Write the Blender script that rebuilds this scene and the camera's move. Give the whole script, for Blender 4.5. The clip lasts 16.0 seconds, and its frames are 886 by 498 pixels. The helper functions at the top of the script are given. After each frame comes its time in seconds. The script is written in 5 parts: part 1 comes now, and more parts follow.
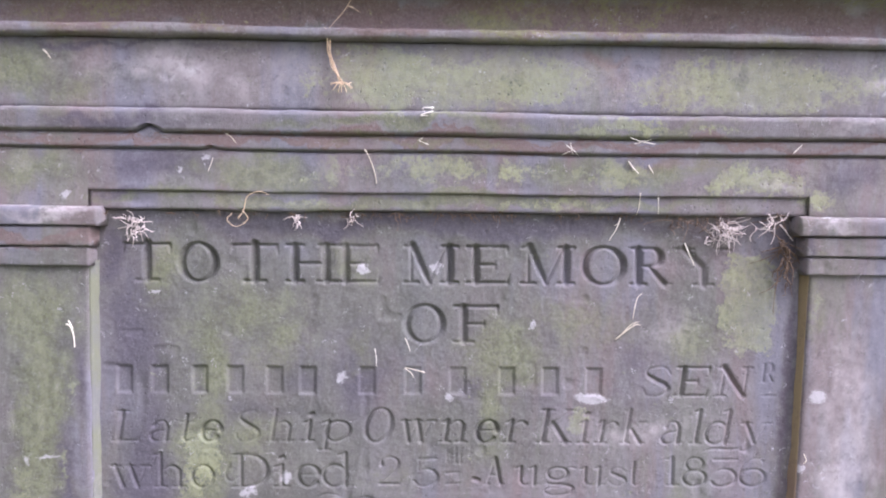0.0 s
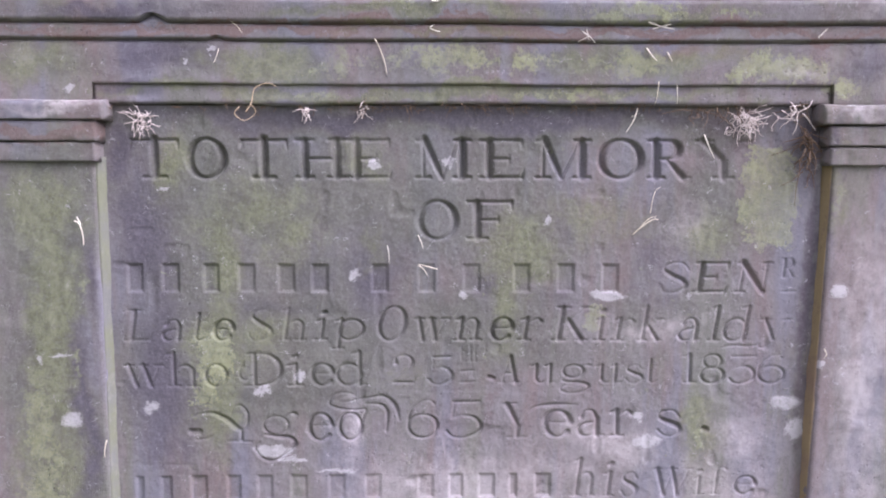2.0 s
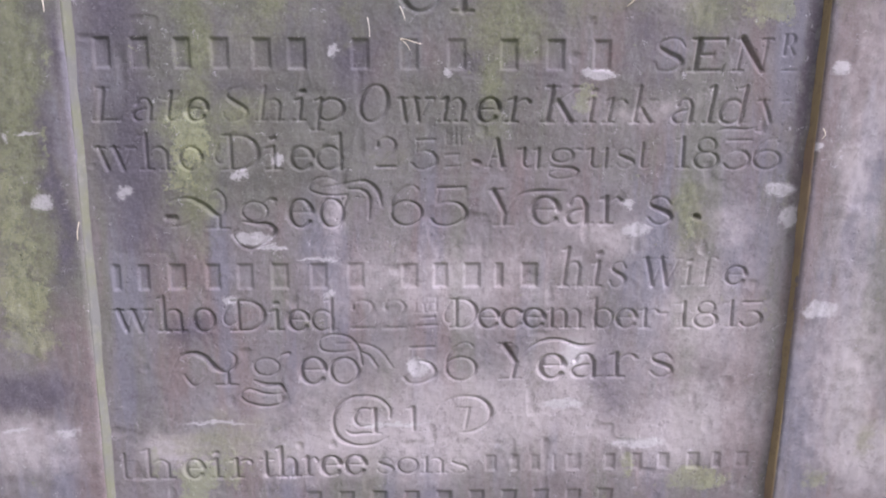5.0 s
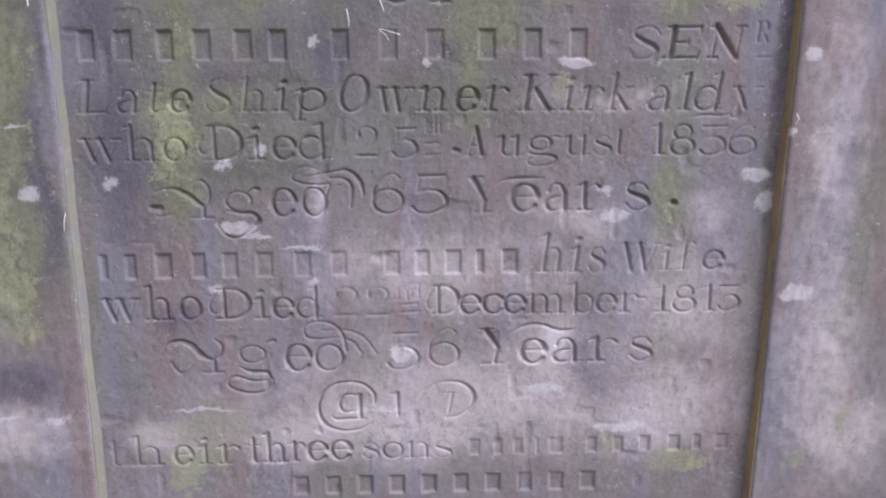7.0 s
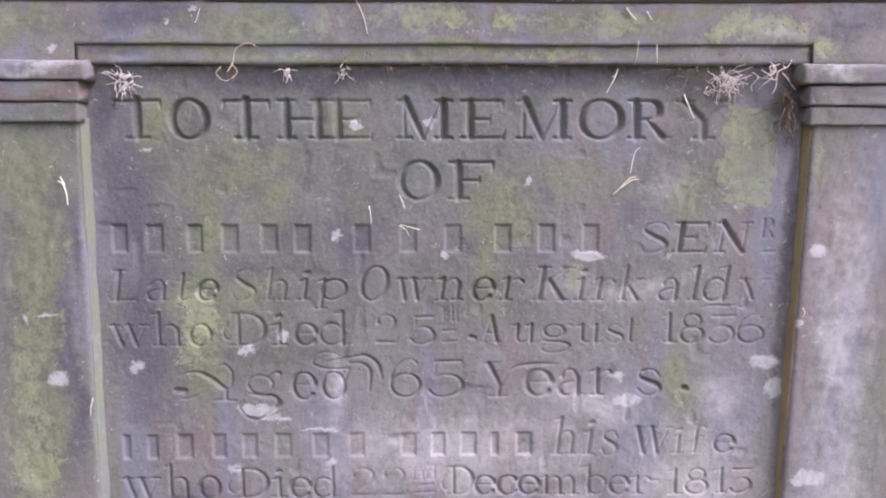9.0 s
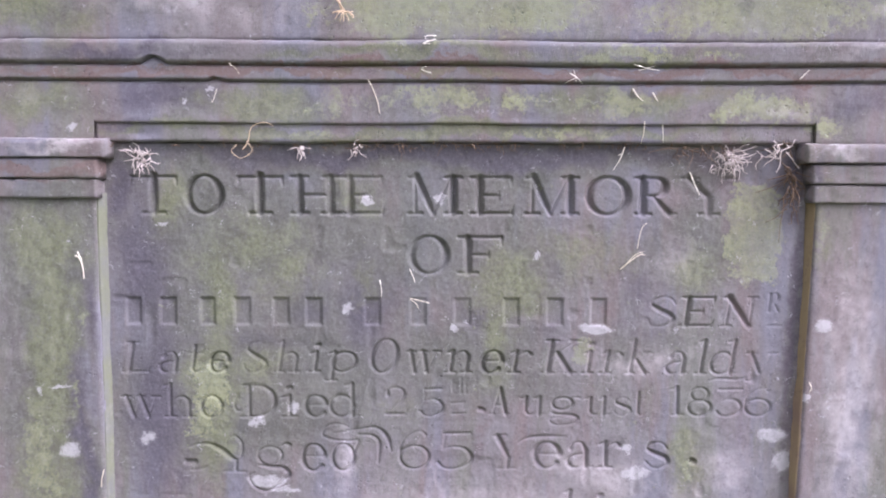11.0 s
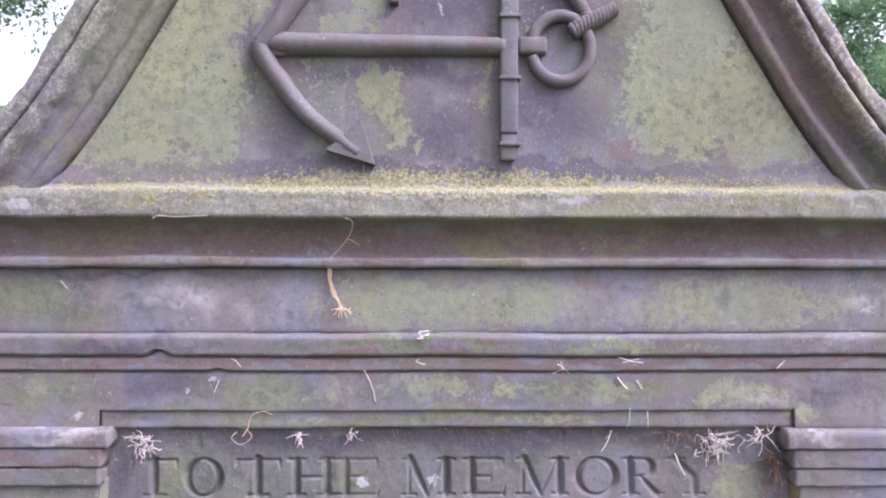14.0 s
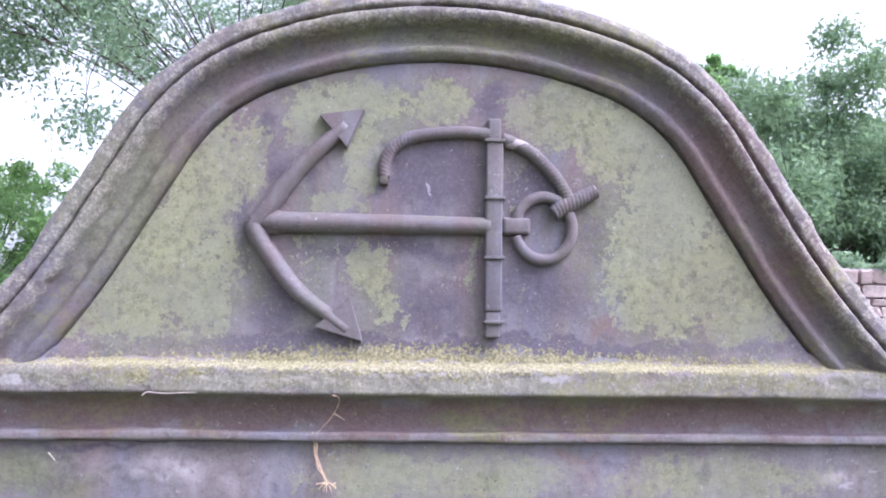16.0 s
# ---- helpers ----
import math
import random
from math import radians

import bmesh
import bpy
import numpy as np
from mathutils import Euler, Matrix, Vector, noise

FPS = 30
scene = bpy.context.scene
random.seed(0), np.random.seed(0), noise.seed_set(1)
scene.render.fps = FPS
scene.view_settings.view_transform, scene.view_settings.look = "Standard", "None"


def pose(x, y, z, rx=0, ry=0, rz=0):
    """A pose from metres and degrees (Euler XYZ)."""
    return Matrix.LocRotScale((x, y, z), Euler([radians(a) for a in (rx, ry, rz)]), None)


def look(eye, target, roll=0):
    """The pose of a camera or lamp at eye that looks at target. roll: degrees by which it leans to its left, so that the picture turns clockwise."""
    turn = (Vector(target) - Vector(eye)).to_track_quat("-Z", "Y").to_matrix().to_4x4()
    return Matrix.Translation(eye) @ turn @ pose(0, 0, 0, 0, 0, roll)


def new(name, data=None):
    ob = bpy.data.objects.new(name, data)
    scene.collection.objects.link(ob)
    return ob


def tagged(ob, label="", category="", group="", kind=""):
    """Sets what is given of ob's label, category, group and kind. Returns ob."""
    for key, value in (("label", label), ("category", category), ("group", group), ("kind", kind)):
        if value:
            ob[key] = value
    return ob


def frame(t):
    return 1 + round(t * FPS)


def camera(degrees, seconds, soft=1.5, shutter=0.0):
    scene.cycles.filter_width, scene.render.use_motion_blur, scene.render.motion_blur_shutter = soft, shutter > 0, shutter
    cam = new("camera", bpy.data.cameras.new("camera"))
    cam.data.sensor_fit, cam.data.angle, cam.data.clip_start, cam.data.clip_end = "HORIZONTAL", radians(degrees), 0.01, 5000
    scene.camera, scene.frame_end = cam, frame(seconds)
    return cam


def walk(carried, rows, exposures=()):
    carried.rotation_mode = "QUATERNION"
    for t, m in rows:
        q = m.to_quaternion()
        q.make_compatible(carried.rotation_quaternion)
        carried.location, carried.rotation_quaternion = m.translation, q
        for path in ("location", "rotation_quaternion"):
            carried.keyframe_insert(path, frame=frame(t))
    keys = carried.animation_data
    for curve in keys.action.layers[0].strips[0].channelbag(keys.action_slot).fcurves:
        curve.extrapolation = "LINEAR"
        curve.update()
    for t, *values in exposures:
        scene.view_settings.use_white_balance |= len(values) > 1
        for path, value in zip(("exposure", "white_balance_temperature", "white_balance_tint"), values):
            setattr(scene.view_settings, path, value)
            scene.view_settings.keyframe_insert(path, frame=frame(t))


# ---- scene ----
cam = camera(62.0, 16.0, soft=2.0)
PATH = [
    (0, (-0.039, -0.9, 1.481), (0.026, 1.096, 1.383), 0.6),
    (0.5, (-0.038, -0.894, 1.47), (0.024, 1.101, 1.347), 0.7),
    (1, (-0.042, -0.891, 1.433), (0.004, 1.102, 1.275), 0.5),
    (1.5, (-0.041, -0.888, 1.411), (0.002, 1.104, 1.24), 0.3),
    (2, (-0.044, -0.888, 1.396), (-0.001, 1.103, 1.202), 0.0),
    (2.5, (-0.046, -0.885, 1.368), (-0.004, 1.103, 1.15), -0.1),
    (3, (-0.047, -0.882, 1.34), (0.004, 1.102, 1.095), -0.0),
    (3.5, (-0.042, -0.878, 1.317), (0.01, 1.102, 1.039), -0.0),
    (4, (-0.042, -0.877, 1.269), (0.015, 1.098, 0.959), -0.0),
    (4.5, (-0.034, -0.877, 1.244), (0.019, 1.091, 0.896), 0.0),
    (5, (-0.03, -0.878, 1.214), (0.024, 1.085, 0.836), -0.0),
    (5.2, (-0.031, -0.879, 1.208), (0.027, 1.083, 0.822), 0.0),
    (7.3, (-0.005, -0.898, 1.205), (0.045, 1.068, 0.818), -0.6),
    (7.5, (-0.005, -0.899, 1.23), (0.044, 1.07, 0.883), -0.6),
    (8, (-0.006, -0.897, 1.263), (0.046, 1.079, 0.959), -0.4),
    (8.5, (-0.005, -0.899, 1.324), (0.032, 1.083, 1.059), -0.4),
    (9, (-0.019, -0.899, 1.364), (0.018, 1.088, 1.136), -0.1),
    (9.5, (-0.024, -0.903, 1.41), (0.001, 1.087, 1.21), 0.2),
    (9.7, (-0.027, -0.903, 1.416), (0.0, 1.088, 1.238), 0.2),
    (11.8, (-0.028, -0.91, 1.423), (0.001, 1.086, 1.294), 0.1),
    (12, (-0.03, -0.911, 1.448), (-0.002, 1.085, 1.333), 0.1),
    (12.5, (-0.036, -0.916, 1.514), (-0.001, 1.083, 1.455), 0.1),
    (13, (-0.027, -0.92, 1.564), (0.023, 1.079, 1.555), -0.1),
    (13.5, (-0.025, -0.93, 1.617), (0.019, 1.069, 1.659), 0.2),
    (14, (-0.025, -0.937, 1.682), (0.015, 1.062, 1.732), 0.1),
    (14.5, (-0.028, -0.943, 1.714), (0.017, 1.054, 1.81), 0.2),
    (15, (-0.027, -0.948, 1.748), (0.02, 1.046, 1.887), 0.6),
    (15.5, (-0.021, -0.958, 1.782), (0.031, 1.034, 1.956), 0.7),
    (16, (-0.018, -0.97, 1.828), (0.04, 1.019, 2.032), 0.7),
]
walk(cam, [(t, look(eye, target, roll)) for t, eye, target, roll in PATH], [(0, 1.63, 5750, 23), (2, 1.45, 5800, 23), (3.5, 1.40, 5850, 22), (4.5, 1.38, 5900, 22), (5, 1.23, 5950, 22), (7.5, 1.10, 5850, 22), (8.5, 1.39, 5850, 22), (9.5, 1.47, 5800, 22), (12, 1.67, 5750, 22), (13.2, 1.72, 5680, 24), (14.5, 1.53, 5600, 27), (15, 1.55, 5550, 27), (16, 1.72, 5450, 27)])

# ---------------------------------------------------------------- world and light
world = bpy.data.worlds.new("overcast_sky")
scene.world = world
world.use_nodes = True
wn, wl = world.node_tree.nodes, world.node_tree.links
SUN_EL, SUN_AZ = 50.0, 118.0
sky = wn.new("ShaderNodeTexSky")
sky.sky_type, sky.sun_disc = "NISHITA", False
sky.sun_elevation, sky.sun_rotation = radians(SUN_EL), radians(SUN_AZ)
sky.dust_density, sky.air_density, sky.ozone_density = 6.0, 1.0, 1.0
soft_sky = wn.new("ShaderNodeHueSaturation")
soft_sky.inputs["Saturation"].default_value = 0.12
wl.new(sky.outputs[0], soft_sky.inputs["Color"])
wl.new(soft_sky.outputs[0], wn["Background"].inputs["Color"])
wn["Background"].inputs["Strength"].default_value = 0.15

sun_data = bpy.data.lights.new("sun", "SUN")
sun_data.energy, sun_data.angle, sun_data.color = 1.0, radians(40), (1.0, 0.97, 0.94)
sun = new("sun", sun_data)
az, el = radians(SUN_AZ), radians(SUN_EL)
toward = Vector((math.sin(az) * math.cos(el), math.cos(az) * math.cos(el), math.sin(el)))
sun.matrix_world = look(toward * 30, (0, 0, 0))


# ---------------------------------------------------------------- noise for worn stone
def lattice(ix, iy, iz, seed):
    h = (ix * 374761393 + iy * 668265263 + iz * 2147483647 + seed * 974711) & 0xFFFFFFFF
    h = ((h ^ (h >> 13)) * 1274126177) & 0xFFFFFFFF
    return ((h ^ (h >> 16)) & 0xFFFF) / 32767.5 - 1.0


def worn(p, scale, seed=0):
    """Smooth noise in -1..1 at the points p, an array of shape (..., 3)."""
    q = np.asarray(p) * scale
    i = np.floor(q).astype(np.int64)
    f = q - i
    f = f * f * (3 - 2 * f)
    out = 0.0
    for dx in (0, 1):
        for dy in (0, 1):
            for dz in (0, 1):
                w = (f[..., 0] if dx else 1 - f[..., 0]) * (f[..., 1] if dy else 1 - f[..., 1]) * (f[..., 2] if dz else 1 - f[..., 2])
                out = out + w * lattice(i[..., 0] + dx, i[..., 1] + dy, i[..., 2] + dz, seed)
    return out


def smooth01(x):
    x = np.clip(x, 0, 1)
    return x * x * (3 - 2 * x)


# ---------------------------------------------------------------- materials
class Nodes:
    """A node material under construction."""

    def __init__(self, name):
        self.mat = bpy.data.materials.new(name)
        self.mat.use_nodes = True
        self.t = self.mat.node_tree
        self.bsdf = self.t.nodes["Principled BSDF"]

    def put(self, socket, value):
        if hasattr(value, "links"):
            self.t.links.new(value, socket)
        else:
            socket.default_value = value

    def math(self, op, a, b=0.0, clamp=False):
        n = self.t.nodes.new("ShaderNodeMath")
        n.operation, n.use_clamp = op, clamp
        self.put(n.inputs[0], a), self.put(n.inputs[1], b)
        return n.outputs[0]

    def vec(self, op, a, b):
        n = self.t.nodes.new("ShaderNodeVectorMath")
        n.operation = op
        self.put(n.inputs[0], a), self.put(n.inputs[1], b)
        return n.outputs["Value"] if op == "LENGTH" else n.outputs["Vector"]

    def noise(self, where, scale, detail=4.0, rough=0.6, color=False):
        n = self.t.nodes.new("ShaderNodeTexNoise")
        self.put(n.inputs["Vector"], where)
        n.inputs["Scale"].default_value, n.inputs["Detail"].default_value, n.inputs["Roughness"].default_value = scale, detail, rough
        return n.outputs["Color" if color else "Fac"]

    def cells(self, where, scale):
        n = self.t.nodes.new("ShaderNodeTexVoronoi")
        self.put(n.inputs["Vector"], where)
        n.inputs["Scale"].default_value = scale
        return n.outputs["Distance"]

    def span(self, v, a, b, lo=0.0, hi=1.0):
        n = self.t.nodes.new("ShaderNodeMapRange")
        n.interpolation_type = "SMOOTHSTEP"
        self.put(n.inputs["Value"], v)
        for key, x in (("From Min", a), ("From Max", b), ("To Min", lo), ("To Max", hi)):
            n.inputs[key].default_value = x
        return n.outputs["Result"]

    def mix(self, fac, a, b):
        n = self.t.nodes.new("ShaderNodeMix")
        n.data_type = "RGBA"
        self.put(n.inputs["Factor"], fac)
        for key, v in (("A", a), ("B", b)):
            socket = [s for s in n.inputs if s.name == key and s.type == "RGBA"][0]
            self.put(socket, v if hasattr(v, "links") else (*v, 1.0))
        return [s for s in n.outputs if s.type == "RGBA"][0]

    def position(self):
        return self.t.nodes.new("ShaderNodeNewGeometry").outputs["Position"]

    def random(self):
        return self.t.nodes.new("ShaderNodeObjectInfo").outputs["Random"]

    def island(self):
        return self.t.nodes.new("ShaderNodeNewGeometry").outputs["Random Per Island"]

    def patches(self, where, spots):
        """The strongest of some oval patches on the front face: x, z, half width, half height, strength."""
        best = None
        for x, z, rx, rz, s in spots:
            d = self.vec("MULTIPLY", self.vec("SUBTRACT", where, (x, 0, z)), (1 / rx, 0, 1 / rz))
            v = self.math("MULTIPLY", self.math("SUBTRACT", 1.6, self.vec("LENGTH", d, (0, 0, 0))), s)
            best = v if best is None else self.math("MAXIMUM", best, v)
        return self.math("MAXIMUM", best, 0.0)

    def done(self, color, rough=0.85, bump=None, depth=0.001, strength=0.6, specular=0.3):
        self.put(self.bsdf.inputs["Base Color"], color if hasattr(color, "links") else (*color, 1.0))
        self.put(self.bsdf.inputs["Roughness"], rough)
        self.bsdf.inputs["Specular IOR Level"].default_value = specular
        if bump is not None:
            n = self.t.nodes.new("ShaderNodeBump")
            n.inputs["Strength"].default_value, n.inputs["Distance"].default_value = strength, depth
            self.put(n.inputs["Height"], bump)
            self.t.links.new(n.outputs[0], self.bsdf.inputs["Normal"])
        return self.mat


# Growths, stains and painted shade by part of the stone: x, z, half width, half height, strength.
# lichen and crust are ragged yellow-green mats, algae a soft film, moss deep on ledges, pale and lime scoured spots,
# bloom a chalky film, dark bare damp stone and painted shade, rust iron-brown stone and painted shade, the dull film
# grime and dimmer light
PANEL = {
    "lichen": [(0.372, 1.373, 0.028, 0.0497, 1.5), (0.354, 1.427, 0.013, 0.0115, 0.7), (0.395, 1.345, 0.011, 0.0297, 0.8), (-0.302, 1.18, 0.017, 0.0302, 0.75), (-0.317, 1.131, 0.014, 0.0183, 0.6), (0.161, 1.224, 0.013, 0.0157, 0.8), (-0.303, 1.172, 0.017, 0.0281, 0.6), (0.296, 1.074, 0.008, 0.0238, 0.55), (-0.323, 0.746, 0.02, 0.0336, 1.1), (-0.371, 0.77, 0.006, 0.0166, 0.9), (0.323, 0.74, 0.038, 0.0149, 0.7), (0.233, 0.758, 0.008, 0.0123, 0.7), (-0.282, 0.76, 0.024, 0.02, 0.6)],
    "algae": [(-0.293, 1.163, 0.031, 0.0965, 0.9), (-0.239, 1.204, 0.034, 0.0336, 0.5), (0.057, 1.249, 0.023, 0.0608, 0.7), (0.295, 1.088, 0.017, 0.0476, 0.8), (-0.104, 1.314, 0.022, 0.0323, 0.4), (-0.285, 0.8, 0.072, 0.0323, 0.5), (-0.292, 1.3, 0.027, 0.0642, 0.7), (-0.35, 1.409, 0.023, 0.0344, 0.7), (-0.249, 1.354, 0.075, 0.0404, 0.5), (-0.202, 1.321, 0.046, 0.0353, 0.5), (0.066, 1.308, 0.047, 0.0417, 0.7), (0.169, 1.344, 0.059, 0.0353, 0.5), (0.302, 1.331, 0.042, 0.0412, 0.5), (-0.12, 1.424, 0.035, 0.0289, 0.4), (-0.078, 1.139, 0.03, 0.0302, 0.3)],
    # the strips below the lintel and beside the right recess edge are painted shade
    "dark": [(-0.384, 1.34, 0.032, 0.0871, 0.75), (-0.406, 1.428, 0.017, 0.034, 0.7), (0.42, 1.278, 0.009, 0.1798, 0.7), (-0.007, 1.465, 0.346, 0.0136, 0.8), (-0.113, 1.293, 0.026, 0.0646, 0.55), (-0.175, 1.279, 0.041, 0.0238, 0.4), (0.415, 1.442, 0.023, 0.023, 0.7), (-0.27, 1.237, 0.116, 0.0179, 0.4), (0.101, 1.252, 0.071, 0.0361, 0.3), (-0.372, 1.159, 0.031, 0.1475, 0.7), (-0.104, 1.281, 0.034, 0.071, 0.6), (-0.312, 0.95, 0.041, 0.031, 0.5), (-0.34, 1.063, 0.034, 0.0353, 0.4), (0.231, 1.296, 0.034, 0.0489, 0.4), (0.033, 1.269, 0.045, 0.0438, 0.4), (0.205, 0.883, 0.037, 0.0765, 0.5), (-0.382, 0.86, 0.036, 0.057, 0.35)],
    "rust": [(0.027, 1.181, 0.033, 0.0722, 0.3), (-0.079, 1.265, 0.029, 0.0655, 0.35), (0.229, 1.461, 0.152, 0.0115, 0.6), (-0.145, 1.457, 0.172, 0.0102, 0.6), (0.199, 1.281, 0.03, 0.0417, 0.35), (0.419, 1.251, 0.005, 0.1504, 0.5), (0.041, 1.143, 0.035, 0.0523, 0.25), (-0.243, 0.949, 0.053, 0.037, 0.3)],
    # grey-green film over the upper panel, also painting in the weaker light there
    "grime_shade": [(-0.25, 1.18, 0.193, 0.0901, 0.9), (0.006, 1.209, 0.166, 0.0722, 0.6), (0.235, 1.224, 0.119, 0.048, 0.4), (-0.109, 1.374, 0.359, 0.1334, 0.55), (-0.228, 1.375, 0.19, 0.0637, 0.9), (-0.331, 1.305, 0.087, 0.0935, 0.8), (-0.147, 1.279, 0.152, 0.0476, 0.6), (0.093, 1.336, 0.118, 0.071, 0.5), (0.301, 1.358, 0.089, 0.0706, 0.5), (-0.271, 1.167, 0.129, 0.0421, 0.5), (-0.007, 1.458, 0.359, 0.0234, 0.8), (-0.308, 1.456, 0.034, 0.0684, 0.6)],
    # paler stone low down, with the stronger light there painted in too
    "bloom": [(0.321, 0.942, 0.097, 0.1007, 0.5), (0.078, 0.825, 0.343, 0.0786, 0.6), (0.002, 1.004, 0.177, 0.0612, 0.5), (0.173, 0.885, 0.079, 0.0578, 0.8), (-0.069, 0.797, 0.232, 0.0459, 0.75), (0.291, 0.815, 0.106, 0.0595, 0.7), (0.341, 1.059, 0.036, 0.0361, 0.45), (-0.136, 1.083, 0.014, 0.0531, 0.5), (-0.336, 0.785, 0.048, 0.0327, 0.7), (-0.041, 0.887, 0.072, 0.0506, 0.4), (0.18, 1.06, 0.065, 0.0361, 0.5), (0.267, 1.344, 0.047, 0.0357, 0.3), (0.243, 1.211, 0.119, 0.0242, 0.35)],
    "pale": [(-0.234, 1.059, 0.021, 0.0064, 1.3), (-0.211, 1.047, 0.015, 0.0026, 1.3), (-0.156, 1.034, 0.022, 0.0021, 1.1), (0.402, 1.117, 0.017, 0.0085, 1.0), (0.417, 1.083, 0.011, 0.0119, 1.0), (0.229, 1.067, 0.018, 0.0081, 0.9), (0.219, 1.099, 0.006, 0.0051, 1.2), (-0.038, 0.895, 0.012, 0.0115, 1.1), (-0.383, 1.115, 0.01, 0.0081, 0.7), (-0.247, 1.135, 0.009, 0.0068, 0.9), (-0.201, 1.152, 0.008, 0.0085, 0.8)],
    "lime": [(-0.131, 1.277, 0.008, 0.0055, 0.9), (0.176, 1.252, 0.019, 0.0042, 1.1), (0.157, 0.908, 0.02, 0.0285, 0.6), (0.145, 0.845, 0.027, 0.0064, 0.9), (0.242, 0.789, 0.033, 0.0077, 0.9), (-0.145, 0.988, 0.009, 0.006, 0.8), (-0.266, 0.982, 0.008, 0.0072, 0.8), (0.0, 1.252, 0.004, 0.0047, 1.2), (0.101, 1.343, 0.003, 0.0038, 1.3), (-0.071, 0.819, 0.055, 0.0034, 0.7), (-0.298, 0.823, 0.048, 0.003, 0.7), (-0.36, 1.382, 0.005, 0.0021, 1.4), (-0.018, 1.413, 0.004, 0.0051, 1.4), (-0.106, 1.414, 0.005, 0.0068, 1.1), (0.1, 1.345, 0.003, 0.0038, 1.3)],
}
SIDES = {
    "lichen": [(-0.509, 0.991, 0.026, 0.0476, 1.0), (-0.512, 1.1, 0.016, 0.068, 0.7), (-0.498, 0.935, 0.031, 0.017, 1.0), (-0.46, 1.167, 0.007, 0.0247, 0.7), (-0.493, 1.054, 0.017, 0.0234, 0.6), (-0.447, 1.28, 0.008, 0.0234, 0.5), (0.444, 1.381, 0.008, 0.0348, 0.45), (0.472, 0.742, 0.019, 0.0204, 0.6)],
    "algae": [(-0.484, 1.213, 0.03, 0.1411, 0.9), (-0.504, 1.01, 0.045, 0.0943, 0.8), (0.538, 0.803, 0.019, 0.0395, 0.4), (-0.491, 1.354, 0.039, 0.051, 0.7), (0.453, 1.361, 0.014, 0.0463, 0.5)],
    # left pilaster only: its dimmer light is put in as dull film
    "grime_shade": [(-0.483, 1.153, 0.049, 0.2333, 0.75), (-0.485, 1.333, 0.062, 0.1028, 0.9), (-0.511, 1.142, 0.063, 0.0943, 0.6)],
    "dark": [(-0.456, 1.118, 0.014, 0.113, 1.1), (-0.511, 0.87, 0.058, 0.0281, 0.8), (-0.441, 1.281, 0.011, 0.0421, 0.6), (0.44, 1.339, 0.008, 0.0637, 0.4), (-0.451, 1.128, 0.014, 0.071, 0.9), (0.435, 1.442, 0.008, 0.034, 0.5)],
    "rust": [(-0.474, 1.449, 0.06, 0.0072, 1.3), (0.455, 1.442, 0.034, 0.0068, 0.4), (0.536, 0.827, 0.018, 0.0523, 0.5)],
    "bloom": [(0.49, 1.155, 0.035, 0.1887, 0.5), (-0.517, 0.803, 0.082, 0.0319, 0.55), (0.496, 0.898, 0.055, 0.1394, 0.6), (0.529, 0.78, 0.057, 0.0795, 0.65), (-0.473, 1.478, 0.06, 0.0055, 0.6), (0.46, 1.472, 0.034, 0.006, 0.6)],
    "pale": [(-0.472, 1.105, 0.011, 0.0098, 0.9), (-0.481, 1.183, 0.012, 0.0021, 1.1), (0.454, 1.259, 0.008, 0.0051, 1.1), (0.457, 0.97, 0.02, 0.0085, 1.0), (0.436, 1.167, 0.003, 0.0043, 1.2), (-0.468, 0.818, 0.017, 0.0059, 0.8), (-0.53, 0.823, 0.017, 0.003, 0.7), (-0.507, 1.18, 0.003, 0.0068, 0.8), (0.455, 1.258, 0.009, 0.0055, 1.0), (0.451, 1.482, 0.008, 0.0021, 1.3)],
}
